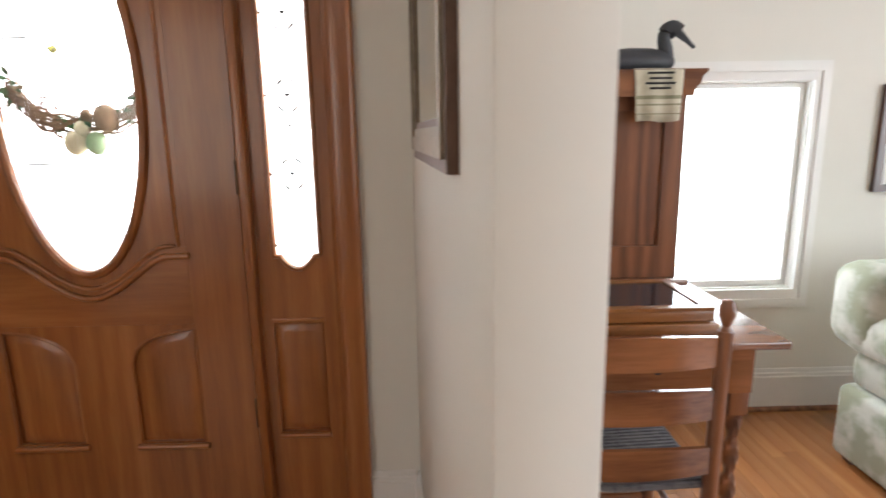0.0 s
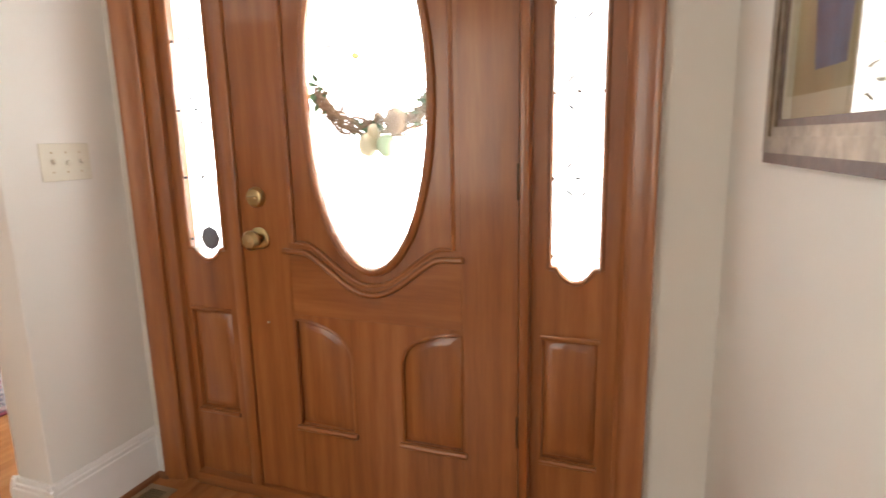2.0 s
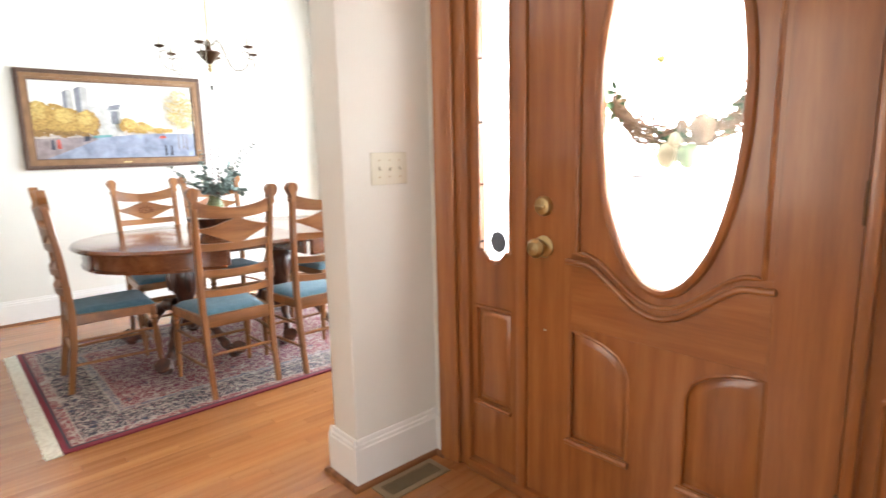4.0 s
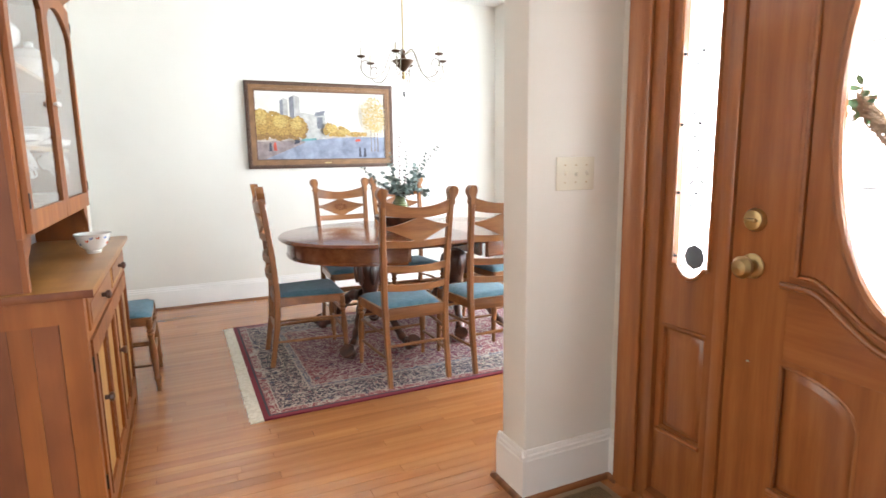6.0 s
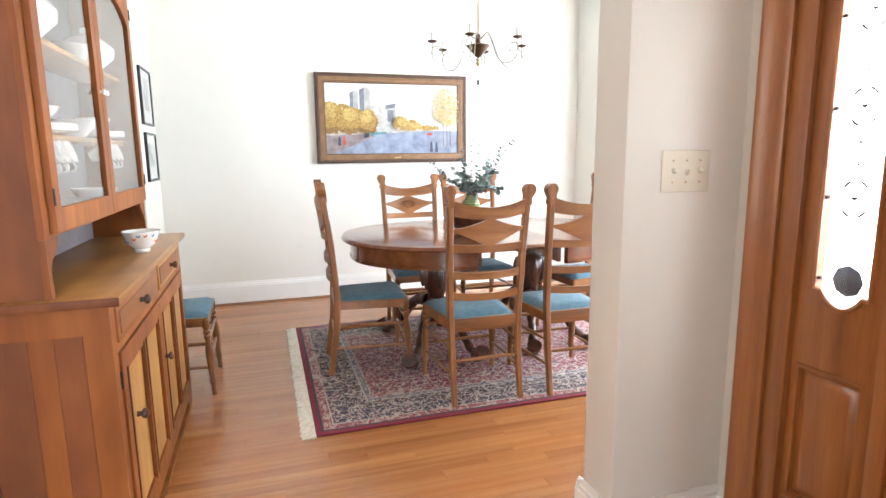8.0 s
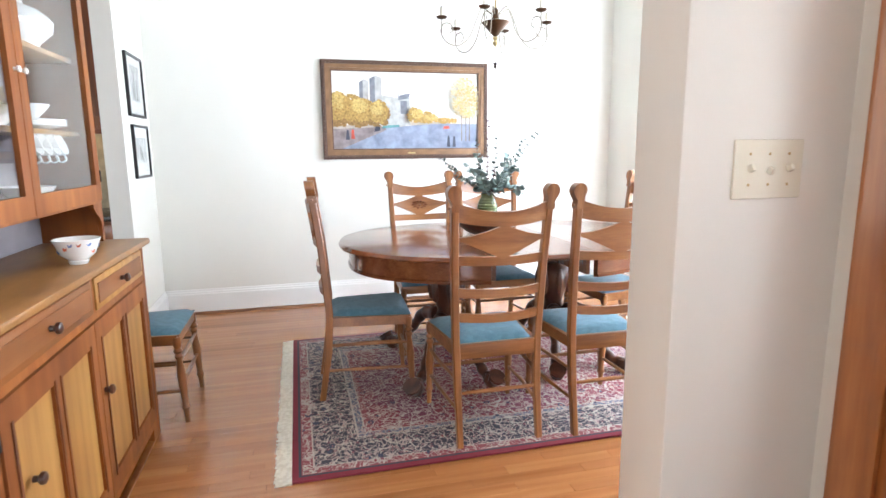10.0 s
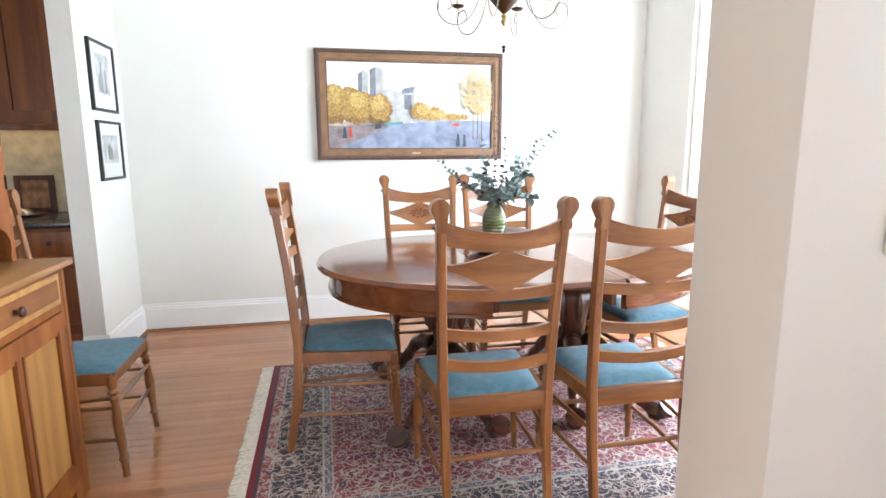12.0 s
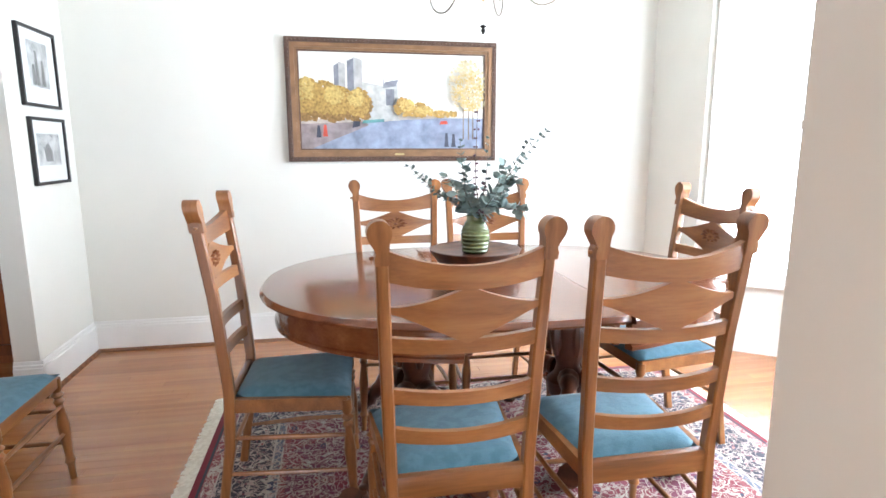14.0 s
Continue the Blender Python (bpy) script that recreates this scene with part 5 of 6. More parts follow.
daub("river", [(0, 0), (1, 0), (1, 0.33), (0.6, 0.33), (0.35, 0.30), (0, 0.22)])
daub("bank", [(0, 0.17), (0.34, 0.27), (0.55, 0.31), (0.8, 0.335), (0.8, 0.36), (0.4, 0.35), (0, 0.30)])
daub("quay", [(0, 0.0), (0.05, 0.0), (0.36, 0.25), (0.34, 0.29), (0.15, 0.27), (0, 0.26)])
daub("stone", [(0.18, 0.6), (0.24, 0.6), (0.24, 0.88), (0.21, 0.9), (0.18, 0.86)], [(0.25, 0.45), (0.33, 0.45), (0.33, 0.92), (0.29, 0.95), (0.25, 0.91)])
daub("slate", [(0.25, 0.6), (0.285, 0.6), (0.285, 0.94), (0.25, 0.91)], [(0.18, 0.62), (0.205, 0.62), (0.205, 0.88), (0.18, 0.86)])
daub("pale", [(0.33, 0.32), (0.52, 0.32), (0.52, 0.66), (0.49, 0.73), (0.45, 0.66), (0.33, 0.7)], [(0.35, 0.3), (0.53, 0.3), (0.5, 0.4), (0.4, 0.5)])
daub("slate", [(0.44, 0.64), (0.51, 0.66), (0.525, 0.73), (0.45, 0.7)], [(0.455, 0.46), (0.5, 0.46), (0.5, 0.63), (0.455, 0.63)], [(0.44, 0.66), (0.446, 0.66), (0.443, 0.78)])
daub("amber", *blobs(0.05, 0.47, 0.10, 0.18, 120, 0.05, 1, 0.3), *blobs(0.19, 0.45, 0.09, 0.16, 110, 0.05, 2, 0.3), *blobs(0.31, 0.44, 0.07, 0.15, 90, 0.045, 3, 0.3))
daub("gold", *blobs(0.04, 0.55, 0.085, 0.17, 130, 0.04, 4, 0.32), *blobs(0.12, 0.54, 0.07, 0.16, 90, 0.04, 14, 0.32), *blobs(0.19, 0.50, 0.08, 0.15, 120, 0.04, 5, 0.32), *blobs(0.305, 0.48, 0.06, 0.14, 100, 0.04, 6, 0.32))
daub("yellow", *blobs(0.03, 0.62, 0.05, 0.12, 50, 0.03, 7), *blobs(0.18, 0.56, 0.05, 0.09, 50, 0.03, 8), *blobs(0.29, 0.53, 0.04, 0.09, 50, 0.03, 9))
daub("gold", *blobs(0.55, 0.44, 0.05, 0.09, 70, 0.035, 10, 0.34), *blobs(0.63, 0.41, 0.06, 0.07, 80, 0.03, 11, 0.34), *blobs(0.76, 0.37, 0.09, 0.035, 60, 0.025, 12, 0.34))
daub("yellow", *blobs(0.57, 0.46, 0.04, 0.06, 40, 0.025, 13), *blobs(0.66, 0.41, 0.05, 0.04, 40, 0.02, 15))
daub("bark", *[[(u, 0.1), (u + 0.008, 0.1), (u + 0.005, 0.66), (u + 0.002, 0.66)] for u in (0.875, 0.905, 0.93)])
daub("straw", *blobs(0.90, 0.68, 0.10, 0.27, 190, 0.026, 16), *blobs(0.93, 0.5, 0.07, 0.1, 60, 0.022, 17))
daub("yellow", *blobs(0.91, 0.62, 0.085, 0.22, 90, 0.018, 18))
daub("dark", [(0.08, 0.12), (0.105, 0.12), (0.1, 0.24), (0.088, 0.25)], [(0.77, 0.02), (0.795, 0.02), (0.788, 0.17), (0.776, 0.17)], [(0.81, 0.02), (0.835, 0.02), (0.828, 0.16), (0.816, 0.16)], [(0.27, 0.22), (0.31, 0.24), (0.31, 0.29), (0.275, 0.29)])
daub("red", [(0.115, 0.13), (0.14, 0.13), (0.133, 0.25), (0.12, 0.25)], [(0.745, 0.26), (0.79, 0.265), (0.785, 0.30), (0.75, 0.295)])
daub("teal", [(0.32, 0.265), (0.44, 0.285), (0.44, 0.315), (0.33, 0.30)])

# two small framed prints on the south wall
for k, (z0, z1) in enumerate(((1.468, 1.865), (1.067, 1.415))):
    x0, x1 = (-4.94, -4.551) if k == 0 else (-4.95, -4.574)
    fr = thing("framed_print", "small monochrome print with white mat in thin black frame", "picture", pose((x0 + x1) / 2, SOUTH, z0), "pair of prints")
    part("frame", extrude(bmesh.new(), rect(x0, x1, z0, z1), [rect(x0 + 0.016, x1 - 0.016, z0 + 0.016, z1 - 0.016)], on_y, SOUTH + 0.0005, SOUTH + 0.02), BLACK, fr)
    part("mat", boxed(x0 + 0.0155, x1 - 0.0155, SOUTH + 0.002, SOUTH + 0.008, z0 + 0.0155, z1 - 0.0155), MAT_BOARD, fr)
    w = 0.105 if k == 0 else 0.12
    h0, h1 = (0.10, 0.33) if k == 0 else (0.10, 0.265)
    part("print", boxed(x0 + 0.195 - w, x0 + 0.195 + w, SOUTH + 0.0085, SOUTH + 0.0095, z0 + h0, z0 + h1), plain("grey_print", (0.42, 0.42, 0.41), 0.8, vary=0.5, scale=16), fr)
    bm = bmesh.new()
    if k == 0:
        for dx, hh in ((-0.04, 0.13), (0.02, 0.17), (0.055, 0.10)):
            extrude(bm, [(x0 + 0.195 + dx - 0.018, z0 + 0.11), (x0 + 0.195 + dx + 0.02, z0 + 0.11), (x0 + 0.195 + dx + 0.012, z0 + 0.11 + hh), (x0 + 0.195 + dx - 0.008, z0 + 0.115 + hh)], [], on_y, SOUTH + 0.0098, SOUTH + 0.0102)
    else:
        extrude(bm, [(x0 + 0.17, z0 + 0.12), (x0 + 0.24, z0 + 0.12), (x0 + 0.25, z0 + 0.19), (x0 + 0.2, z0 + 0.22), (x0 + 0.165, z0 + 0.17)], [], on_y, SOUTH + 0.0098, SOUTH + 0.0102)
    part("printed_shape", bm, plain("dark_print", (0.1, 0.1, 0.1), 0.8, vary=0.6, scale=30), fr)
    gp = part("glass", boxed(x0 + 0.0155, x1 - 0.0155, SOUTH + 0.0125, SOUTH + 0.0145, z0 + 0.0155, z1 - 0.0155), GLASS, fr)
    gp.visible_shadow = False

# ---- hutch ----
HX0, HX1, HF, HB = -3.09, -1.767, 0.048, SOUTH + 0.005
HC = 0.878
hu = thing("hutch", "two-part antique pine hutch with glazed doors full of china", "hutch", pose((HX0 + HX1) / 2, -0.12, 0))
# thin dark strip laid over the counter's near end only
part("counter_end", boxed(HX1 + 0.0163, HX1 + 0.021, HB, HF + 0.031, HC - 0.025, HC - 0.0005, 0.0015), HUTCH_DARK, hu, "dark end edge of the counter")
part("counter", boxed(HX0 - 0.015, HX1 + 0.016, HB, HF + 0.03, HC - 0.024, HC, 0.006), HUTCH_TOP, hu, "worn pine counter")
# panelled ends
for xe, sg in ((HX1, 1), (HX0, -1)):
    s0, s1 = min(xe, xe - sg * 0.022), max(xe, xe - sg * 0.022)
    part("side_frame", extrude(bmesh.new(), rect(HB, HF, 0.0, HC - 0.0245), [rect(HB + 0.06, HF - 0.068, 0.13, 0.775)], on_x, s0, s1), HUTCH, hu)
    ys = [HB + 0.062, HB + 0.165, HB + 0.225, HF - 0.07]
    for (a, b2), mt in zip(zip(ys, ys[1:]), (HUTCH_DARK, HUTCH, HUTCH_DARK)):
        part("side_panel", boxed(s0 + 0.007, s1 - 0.007, a, b2 - 0.001, 0.128, 0.777), mt, hu, "dark stained panel board" if mt == HUTCH_DARK else "")
part("back", boxed(HX0 + 0.023, HX1 - 0.023, HB + 0.001, HB + 0.012, 0.05, HC - 0.025), HUTCH_DARK, hu)
part("bottom", boxed(HX0 + 0.023, HX1 - 0.023, HB + 0.013, HF - 0.025, 0.08, 0.1), HUTCH_X, hu)
XM = (HX0 + HX1) / 2 - 0.03
# face frame
ff = extrude(bmesh.new(), rect(HX0 + 0.0225, HX1 - 0.0225, 0.0, HC - 0.025), [rect(HX0 + 0.055, XM - 0.02, 0.735, 0.835), rect(XM + 0.02, HX1 - 0.055, 0.735, 0.835), rect(HX0 + 0.05, HX1 - 0.05, 0.095, 0.705), rect(HX0 + 0.10, HX1 - 0.10, 0.012, 0.06)], on_y, HF - 0.022, HF - 0.001)
part("face_frame", ff, HUTCH, hu)


def knob(owner, x, y, z, r=0.016, mt=DARK_LEG, k=1.0):
    bm = lathe(bmesh.new(), [(0.0, 0.0), (r * 0.55, 0.0), (r * 0.45, 0.010 * k), (r, 0.017 * k), (r * 0.95, 0.026 * k), (r * 0.4, 0.031 * k), (0.0, 0.031 * k)], n=16)
    bmesh.ops.transform(bm, matrix=pose(x, y, z, -90, 0, 0), verts=bm.verts)
    part("knob", bm, mt, owner)


for x0, x1 in ((HX0 + 0.052, XM - 0.017), (XM + 0.017, HX1 - 0.052)):
    d = part("drawer", boxed(x0, x1, HF - 0.012, HF + 0.006, 0.732, 0.838, 0.004), HUTCH_YEL if x0 < XM else HUTCH_X, hu, "drawer front with turned wooden knob")
    part("drawer_field", boxed(x0 + 0.022, x1 - 0.022, HF + 0.0062, HF + 0.009, 0.752, 0.818, 0.001, 1), HUTCH_X, d)
    knob(d, (x0 + x1) / 2 + 0.02, HF + 0.0092, 0.785)
for k, (x0, x1) in enumerate(((HX0 + 0.052, XM + 0.028), (XM + 0.031, HX1 - 0.052))):
    q = (x1 - x0)
    cols = [(x0 + 0.055, x0 + 0.055 + (q - 0.16) / 2), (x1 - 0.055 - (q - 0.16) / 2, x1 - 0.055)]
    d = part("door", extrude(bmesh.new(), rect(x0, x1, 0.098, 0.702), [rect(a, b2, 0.165, 0.635) for a, b2 in cols], on_y, HF - 0.012, HF + 0.006), HUTCH, hu, "panelled cupboard door")
    for a, b2 in cols:
        part("door_panel", boxed(a - 0.004, b2 + 0.004, HF - 0.010, HF - 0.003, 0.16, 0.64), HUTCH_YEL, d, "yellow pine panel")
        part("moulding", boxed(a - 0.012, a - 0.001, HF + 0.0062, HF + 0.010, 0.155, 0.645, 0.001, 1), HUTCH_DARK, d)
        part("moulding", boxed(b2 + 0.001, b2 + 0.012, HF + 0.0062, HF + 0.010, 0.155, 0.645, 0.001, 1), HUTCH_DARK, d)
    knob(d, x1 - 0.028 if k == 0 else x0 + 0.5, HF + 0.0062, 0.47)
    for z in (0.2, 0.6):
        xx = x0 - 0.006 if k == 0 else x1 + 0.001
        part("hinge", boxed(xx, xx + 0.006, HF - 0.0008, HF + 0.005, z, z + 0.05), IRON, d)
# upper case
UF, UZ0, UZ1 = -0.098, 1.035, 1.955
UX0, UX1 = HX0 + 0.012, HX1 - 0.012
up = hu
for xe, sg in ((UX1, 1), (UX0, -1)):
    prof = rect(HB, UF - 0.0005, HC + 0.0005, UZ1)
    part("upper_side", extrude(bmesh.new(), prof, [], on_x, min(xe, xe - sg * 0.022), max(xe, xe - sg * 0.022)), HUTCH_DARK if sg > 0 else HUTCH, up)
    foot = [(0.0, HC + 0.0005), (0.026, HC + 0.0005), (0.03, HC + 0.02), (0.022, HC + 0.045), (0.024, HC + 0.075), (0.042, HC + 0.1), (0.075, HC + 0.118), (0.10, UZ0 - 0.013), (0.10, UZ0 - 0.0005), (0.0, UZ0 - 0.0005)]
    part("bracket_foot", extrude(bmesh.new(), [(xe - sg * u, v) for u, v in foot], [], on_y, UF, UF + 0.016), HUTCH, up, "scrolled bracket under the glazed doors")
part("upper_back", boxed(UX0 + 0.0225, UX1 - 0.0225, HB + 0.001, HB + 0.013, HC + 0.001, UZ1 - 0.001), plain("hutch_back_paint", (0.16, 0.14, 0.15), 0.6, vary=0.15), up, "greyed back boards")
part("upper_floor", boxed(UX0 + 0.0225, UX1 - 0.0225, HB + 0.014, UF - 0.02, UZ0 + 0.005, UZ0 + 0.025), HUTCH_X, up)
SHELF = (1.315, 1.59)
for z in SHELF:
    part("shelf", boxed(UX0 + 0.0225, UX1 - 0.0225, HB + 0.014, UF - 0.03, z - 0.018, z, 0.003), HUTCH_YEL, up)
part("cornice", extrude(bmesh.new(), [(HB, UZ1 + 0.0005), (UF + 0.004, UZ1 + 0.0005), (UF + 0.012, UZ1 + 0.03), (UF + 0.045, UZ1 + 0.06), (UF + 0.05, UZ1 + 0.09), (HB, UZ1 + 0.09)], [], on_x, UX0 - 0.04, UX1 + 0.04), HUTCH_X, up)
UM = (UX0 + UX1) / 2
part("face_frame", extrude(bmesh.new(), rect(UX0 + 0.0002, UX1 - 0.0002, UZ0, UZ1), [rect(UX0 + 0.05, UX1 - 0.05, UZ0 + 0.03, UZ1 - 0.03)], on_y, UF, UF + 0.016), HUTCH, up)
for k, (x0, x1) in enumerate(((UX0 + 0.045, UM - 0.002), (UM + 0.002, UX1 - 0.045))):
    g0, g1 = x0 + 0.05, x1 - 0.05
    arch = [(g1 - (g1 - g0) * i / 14, 1.80 + 0.075 * math.sin(math.pi * i / 14) ** 0.7) for i in range(15)]
    d = part("glazed_door", extrude(bmesh.new(), rect(x0, x1, UZ0 + 0.012, UZ1 - 0.02), [[(g0, UZ0 + 0.075), (g1, UZ0 + 0.075)] + arch], on_y, UF + 0.017, UF + 0.034), HUTCH, up, "arched glazed door")
    gp = part("pane", boxed(g0 - 0.01, g1 + 0.01, UF + 0.022, UF + 0.025, UZ0 + 0.065, 1.89), GLASS, d)
    gp.visible_shadow = False
    knob(d, x1 - 0.02 if k == 0 else x0 + 0.02, UF + 0.0345, 1.47, 0.010, CHINA, 0.6)
    for z in (1.12, 1.84):
        xx = x0 - 0.004 if k == 0 else x1 - 0.004
        part("hinge", boxed(xx, xx + 0.008, UF + 0.0345, UF + 0.038, z, z + 0.045), IRON, d)


def cup(x, y, z, hang=False):
    c = thing("cup", "white china cup hanging under the hutch shelf" if hang else "white china cup on a hutch shelf", "cup", pose(x, y, z, 0, 0, 0), "china cups")
    bm = lathe(bmesh.new(), [(0.0, 0.0), (0.022, 0.0), (0.024, 0.006), (0.036, 0.03), (0.041, 0.058), (0.039, 0.058), (0.033, 0.03), (0.02, 0.008), (0.0, 0.007)], n=20)
    hd = bmesh.new()
    tube(hd, spline([(0.036, 0, 0.048), (0.056, 0, 0.046), (0.058, 0, 0.026), (0.034, 0, 0.02)], 5), 0.0035, 7)
    tilt = pose(0, 0, 0, 0, 70, 90) if hang else Matrix()
    bmesh.ops.transform(bm, matrix=tilt, verts=bm.verts)
    bmesh.ops.transform(hd, matrix=tilt, verts=hd.verts)
    part("body", bm, CHINA, c, local=True)
    part("handle", hd, CHINA, c, local=True)
    return c


def dish(name, x, y, z, prof, label, mt=None):
    return single(name, lathe(bmesh.new(), prof, (x, y, z), 28), mt or CHINA, label, "china")


BOWL = [(0.0, 0.0), (0.035, 0.0), (0.04, 0.008), (0.07, 0.04), (0.085, 0.062), (0.082, 0.063), (0.066, 0.042), (0.03, 0.012), (0.0, 0.011)]
TUREEN = [(0.0, 0.0), (0.05, 0.0), (0.055, 0.012), (0.095, 0.05), (0.10, 0.085), (0.09, 0.10), (0.06, 0.125), (0.02, 0.14), (0.016, 0.15), (0.018, 0.16), (0.0, 0.168)]
STACK = [(0.0, 0.0), (0.05, 0.0), (0.11, 0.012), (0.112, 0.016), (0.108, 0.017), (0.112, 0.024), (0.108, 0.026), (0.112, 0.033), (0.106, 0.034), (0.05, 0.024), (0.0, 0.024)]
yc = -0.19
for s, x in enumerate((-2.80, -2.60, -2.12, -1.93)):
    dish("tureen" if s % 2 == 0 else "bowl", x, yc, SHELF[1] + 0.0005, TUREEN if s % 2 == 0 else BOWL, "white china covered tureen on the upper shelf" if s % 2 == 0 else "white china bowl on the upper shelf")
for s, x in enumerate((-2.78, -2.52, -2.15, -1.91)):
    dish("plate_stack" if s % 2 == 0 else "bowl", x, yc, SHELF[0] + 0.0005, STACK if s % 2 == 0 else BOWL, "stack of white china plates on the middle shelf" if s % 2 == 0 else "white china serving bowl on the middle shelf")
    if s % 2 == 0:
        dish("bowl", x, yc, SHELF[0] + 0.0355, [(r * 0.8, z * 0.8) for r, z in BOWL], "white china bowl on a stack of plates")
for x in (-2.83, -2.76, -2.69, -2.62, -2.19, -2.12, -2.05, -1.98, -1.91):
    cup(x, yc + 0.02, SHELF[0] - 0.068, True)
for x in (-2.70, -2.45, -2.05, -1.90):
    dish("bowl", x, yc, UZ0 + 0.0255, BOWL if x < -2.5 else STACK, "white china bowl on the hutch floor")
bow = thing("decorated_bowl", "white china bowl with blue and orange flowers on the counter", "bowl", pose(-2.54, -0.005, HC))
part("body", lathe(bmesh.new(), [(0.0, 0.0005), (0.026, 0.0005), (0.03, 0.010), (0.028, 0.014), (0.052, 0.035), (0.064, 0.07), (0.07, 0.082), (0.067, 0.083), (0.06, 0.07), (0.048, 0.037), (0.024, 0.018), (0.0, 0.017)], (-2.54, -0.005, HC), 32), CHINA, bow)
rnd = random.Random(3)
fl = [bmesh.new(), bmesh.new()]
for k in range(16):
    a = k * 0.3927 + rnd.uniform(-0.1, 0.1)
    z, r = rnd.choice(((0.045, 0.0565), (0.058, 0.0611), (0.07, 0.0648)))
    leaf(fl[k % 2], (-2.54 + r * math.cos(a), -0.005 + r * math.sin(a), HC + z - 0.008), (-math.sin(a) * 0.6, math.cos(a) * 0.6, 1), (math.cos(a), math.sin(a), 0), 0.018, 0.014)
part("blue_flowers", fl[0], CHINA_BLUE, bow)["kind"] = "stuff"
part("orange_flowers", fl[1], CHINA_RED, bow)["kind"] = "stuff"

# ---- kitchen seen through the opening ----
KX, KY0, KY1 = -4.95, -3.0, -0.46
kc = thing("base_cabinet", "cherry kitchen base cabinet with drawer and panelled door", "cabinet", pose(-5.25, -0.95, 0), "kitchen base cabinets")
y0, y1 = -1.10, -0.47
part("body", boxed(-5.62, KX - 0.02, y0 + 0.002, y1, 0.0, 0.755), CHERRY, kc)
d = part("door", extrude(bmesh.new(), rect(y0 + 0.01, y1 - 0.01, 0.05, 0.56), [rect(y0 + 0.075, y1 - 0.075, 0.115, 0.495)], on_x, KX - 0.0195, KX), CHERRY, kc)
part("door_panel", boxed(KX - 0.0195, KX - 0.008, y0 + 0.08, y1 - 0.08, 0.12, 0.49), CHERRY, d)
d = part("drawer", boxed(KX - 0.0195, KX, y0 + 0.01, y1 - 0.01, 0.58, 0.735, 0.006), CHERRY, kc)
bm = lathe(bmesh.new(), [(0.0, 0.0), (0.008, 0.0), (0.014, 0.02), (0.0, 0.026)], n=12)
bmesh.ops.transform(bm, matrix=pose(KX + 0.0005, (y0 + y1) / 2, 0.66, 0, 90, 0), verts=bm.verts)
part("knob", bm, IRON, d)
copy_thing(kc, pose(-5.25, -1.58, 0))
copy_thing(kc, pose(-5.25, -2.21, 0))
single("worktop", boxed(-5.625, KX + 0.025, -2.38, KY1, 0.756, 0.796, 0.008), GRANITE, "dark speckled granite kitchen worktop", "worktop")
ku = thing("wall_cabinet", "cherry kitchen wall cabinet with crown rail", "cabinet", pose(-5.4, -0.95, 1.41), "kitchen wall cabinets")
part("body", boxed(-5.628, -5.24, y0 + 0.002, y1, 1.41, 2.5), CHERRY, ku)
d = part("door", extrude(bmesh.new(), rect(y0 + 0.01, y1 - 0.01, 1.425, 2.48), [rect(y0 + 0.08, y1 - 0.08, 1.50, 2.40)], on_x, -5.2395, -5.22), CHERRY, ku)
part("door_panel", boxed(-5.2395, -5.228, y0 + 0.085, y1 - 0.085, 1.505, 2.395), CHERRY, d)
part("light_rail", boxed(-5.25, -5.215, y0, y1, 1.375, 1.409, 0.004), CHERRY, ku)
copy_thing(ku, pose(-5.4, -1.58, 1.41))
copy_thing(ku, pose(-5.4, -2.21, 1.41))
single("under_cabinet_light", boxed(-5.5, -5.42, -2.2, -0.6, 1.385, 1.4095), UNDERLIGHT, "warm strip light under the wall cabinets", "light")
ko = thing("framed_print", "small dark framed picture leaning on the backsplash", "picture", pose(-5.61, -1.03, 0.98))
part("frame", extrude(bmesh.new(), rect(-1.25, -0.995, 0.98, 1.25), [rect(-1.215, -1.03, 1.015, 1.215)], on_x, -5.625, -5.6), DARK_LEG, ko)
part("print", boxed(-5.625, -5.612, -1.217, -1.028, 1.013, 1.217), plain("amber_print", (0.25, 0.12, 0.05), 0.7, vary=0.5, scale=20), ko)
ko.matrix_basis = Matrix.Translation((0.0, 0.0, -0.1835)) @ ko.matrix_basis
tr = thing("serving_dish", "silver covered serving dish on the worktop", "dish", pose(-5.35, -1.12, 0.797))
part("tray", lathe(bmesh.new(), [(0.0, 0.0), (0.10, 0.0), (0.14, 0.012), (0.142, 0.016), (0.1, 0.008), (0.0, 0.008)], (-5.35, -1.12, 0.797), 28), plain("silver", (0.6, 0.6, 0.58), 0.2, 1.0), tr)
part("lid", lathe(bmesh.new(), [(0.08, 0.009), (0.085, 0.02), (0.07, 0.045), (0.03, 0.06), (0.012, 0.065), (0.014, 0.078), (0.0, 0.084)], (-5.35, -1.12, 0.797), 28), plain("silver_lid", (0.6, 0.6, 0.58), 0.25, 1.0), tr)

# ---- living room seen past the wall end ----
lw = thing("window_3", "white cased living room window in bright daylight", "window", pose(1.5, LY, 0.48))
lw["kind"] = "structure"
part("window_frame", extrude(bmesh.new(), rect(1.08, 2.12, 0.48, 1.495), [rect(1.145, 2.055, 0.56, 1.42)], on_y, LY - 0.02, LY - 0.0005), TRIM, lw)
part("frame_lip", extrude(bmesh.new(), rect(1.095, 2.105, 0.495, 1.48), [rect(1.12, 2.08, 0.52, 1.455)], on_y, LY - 0.027, LY - 0.0205), TRIM, lw)
part("sash", extrude(bmesh.new(), rect(1.152, 2.048, 0.567, 1.413), [rect(1.175, 2.028, 0.59, 1.395)], on_y, LY + 0.03, LY + 0.06), TRIM, lw)
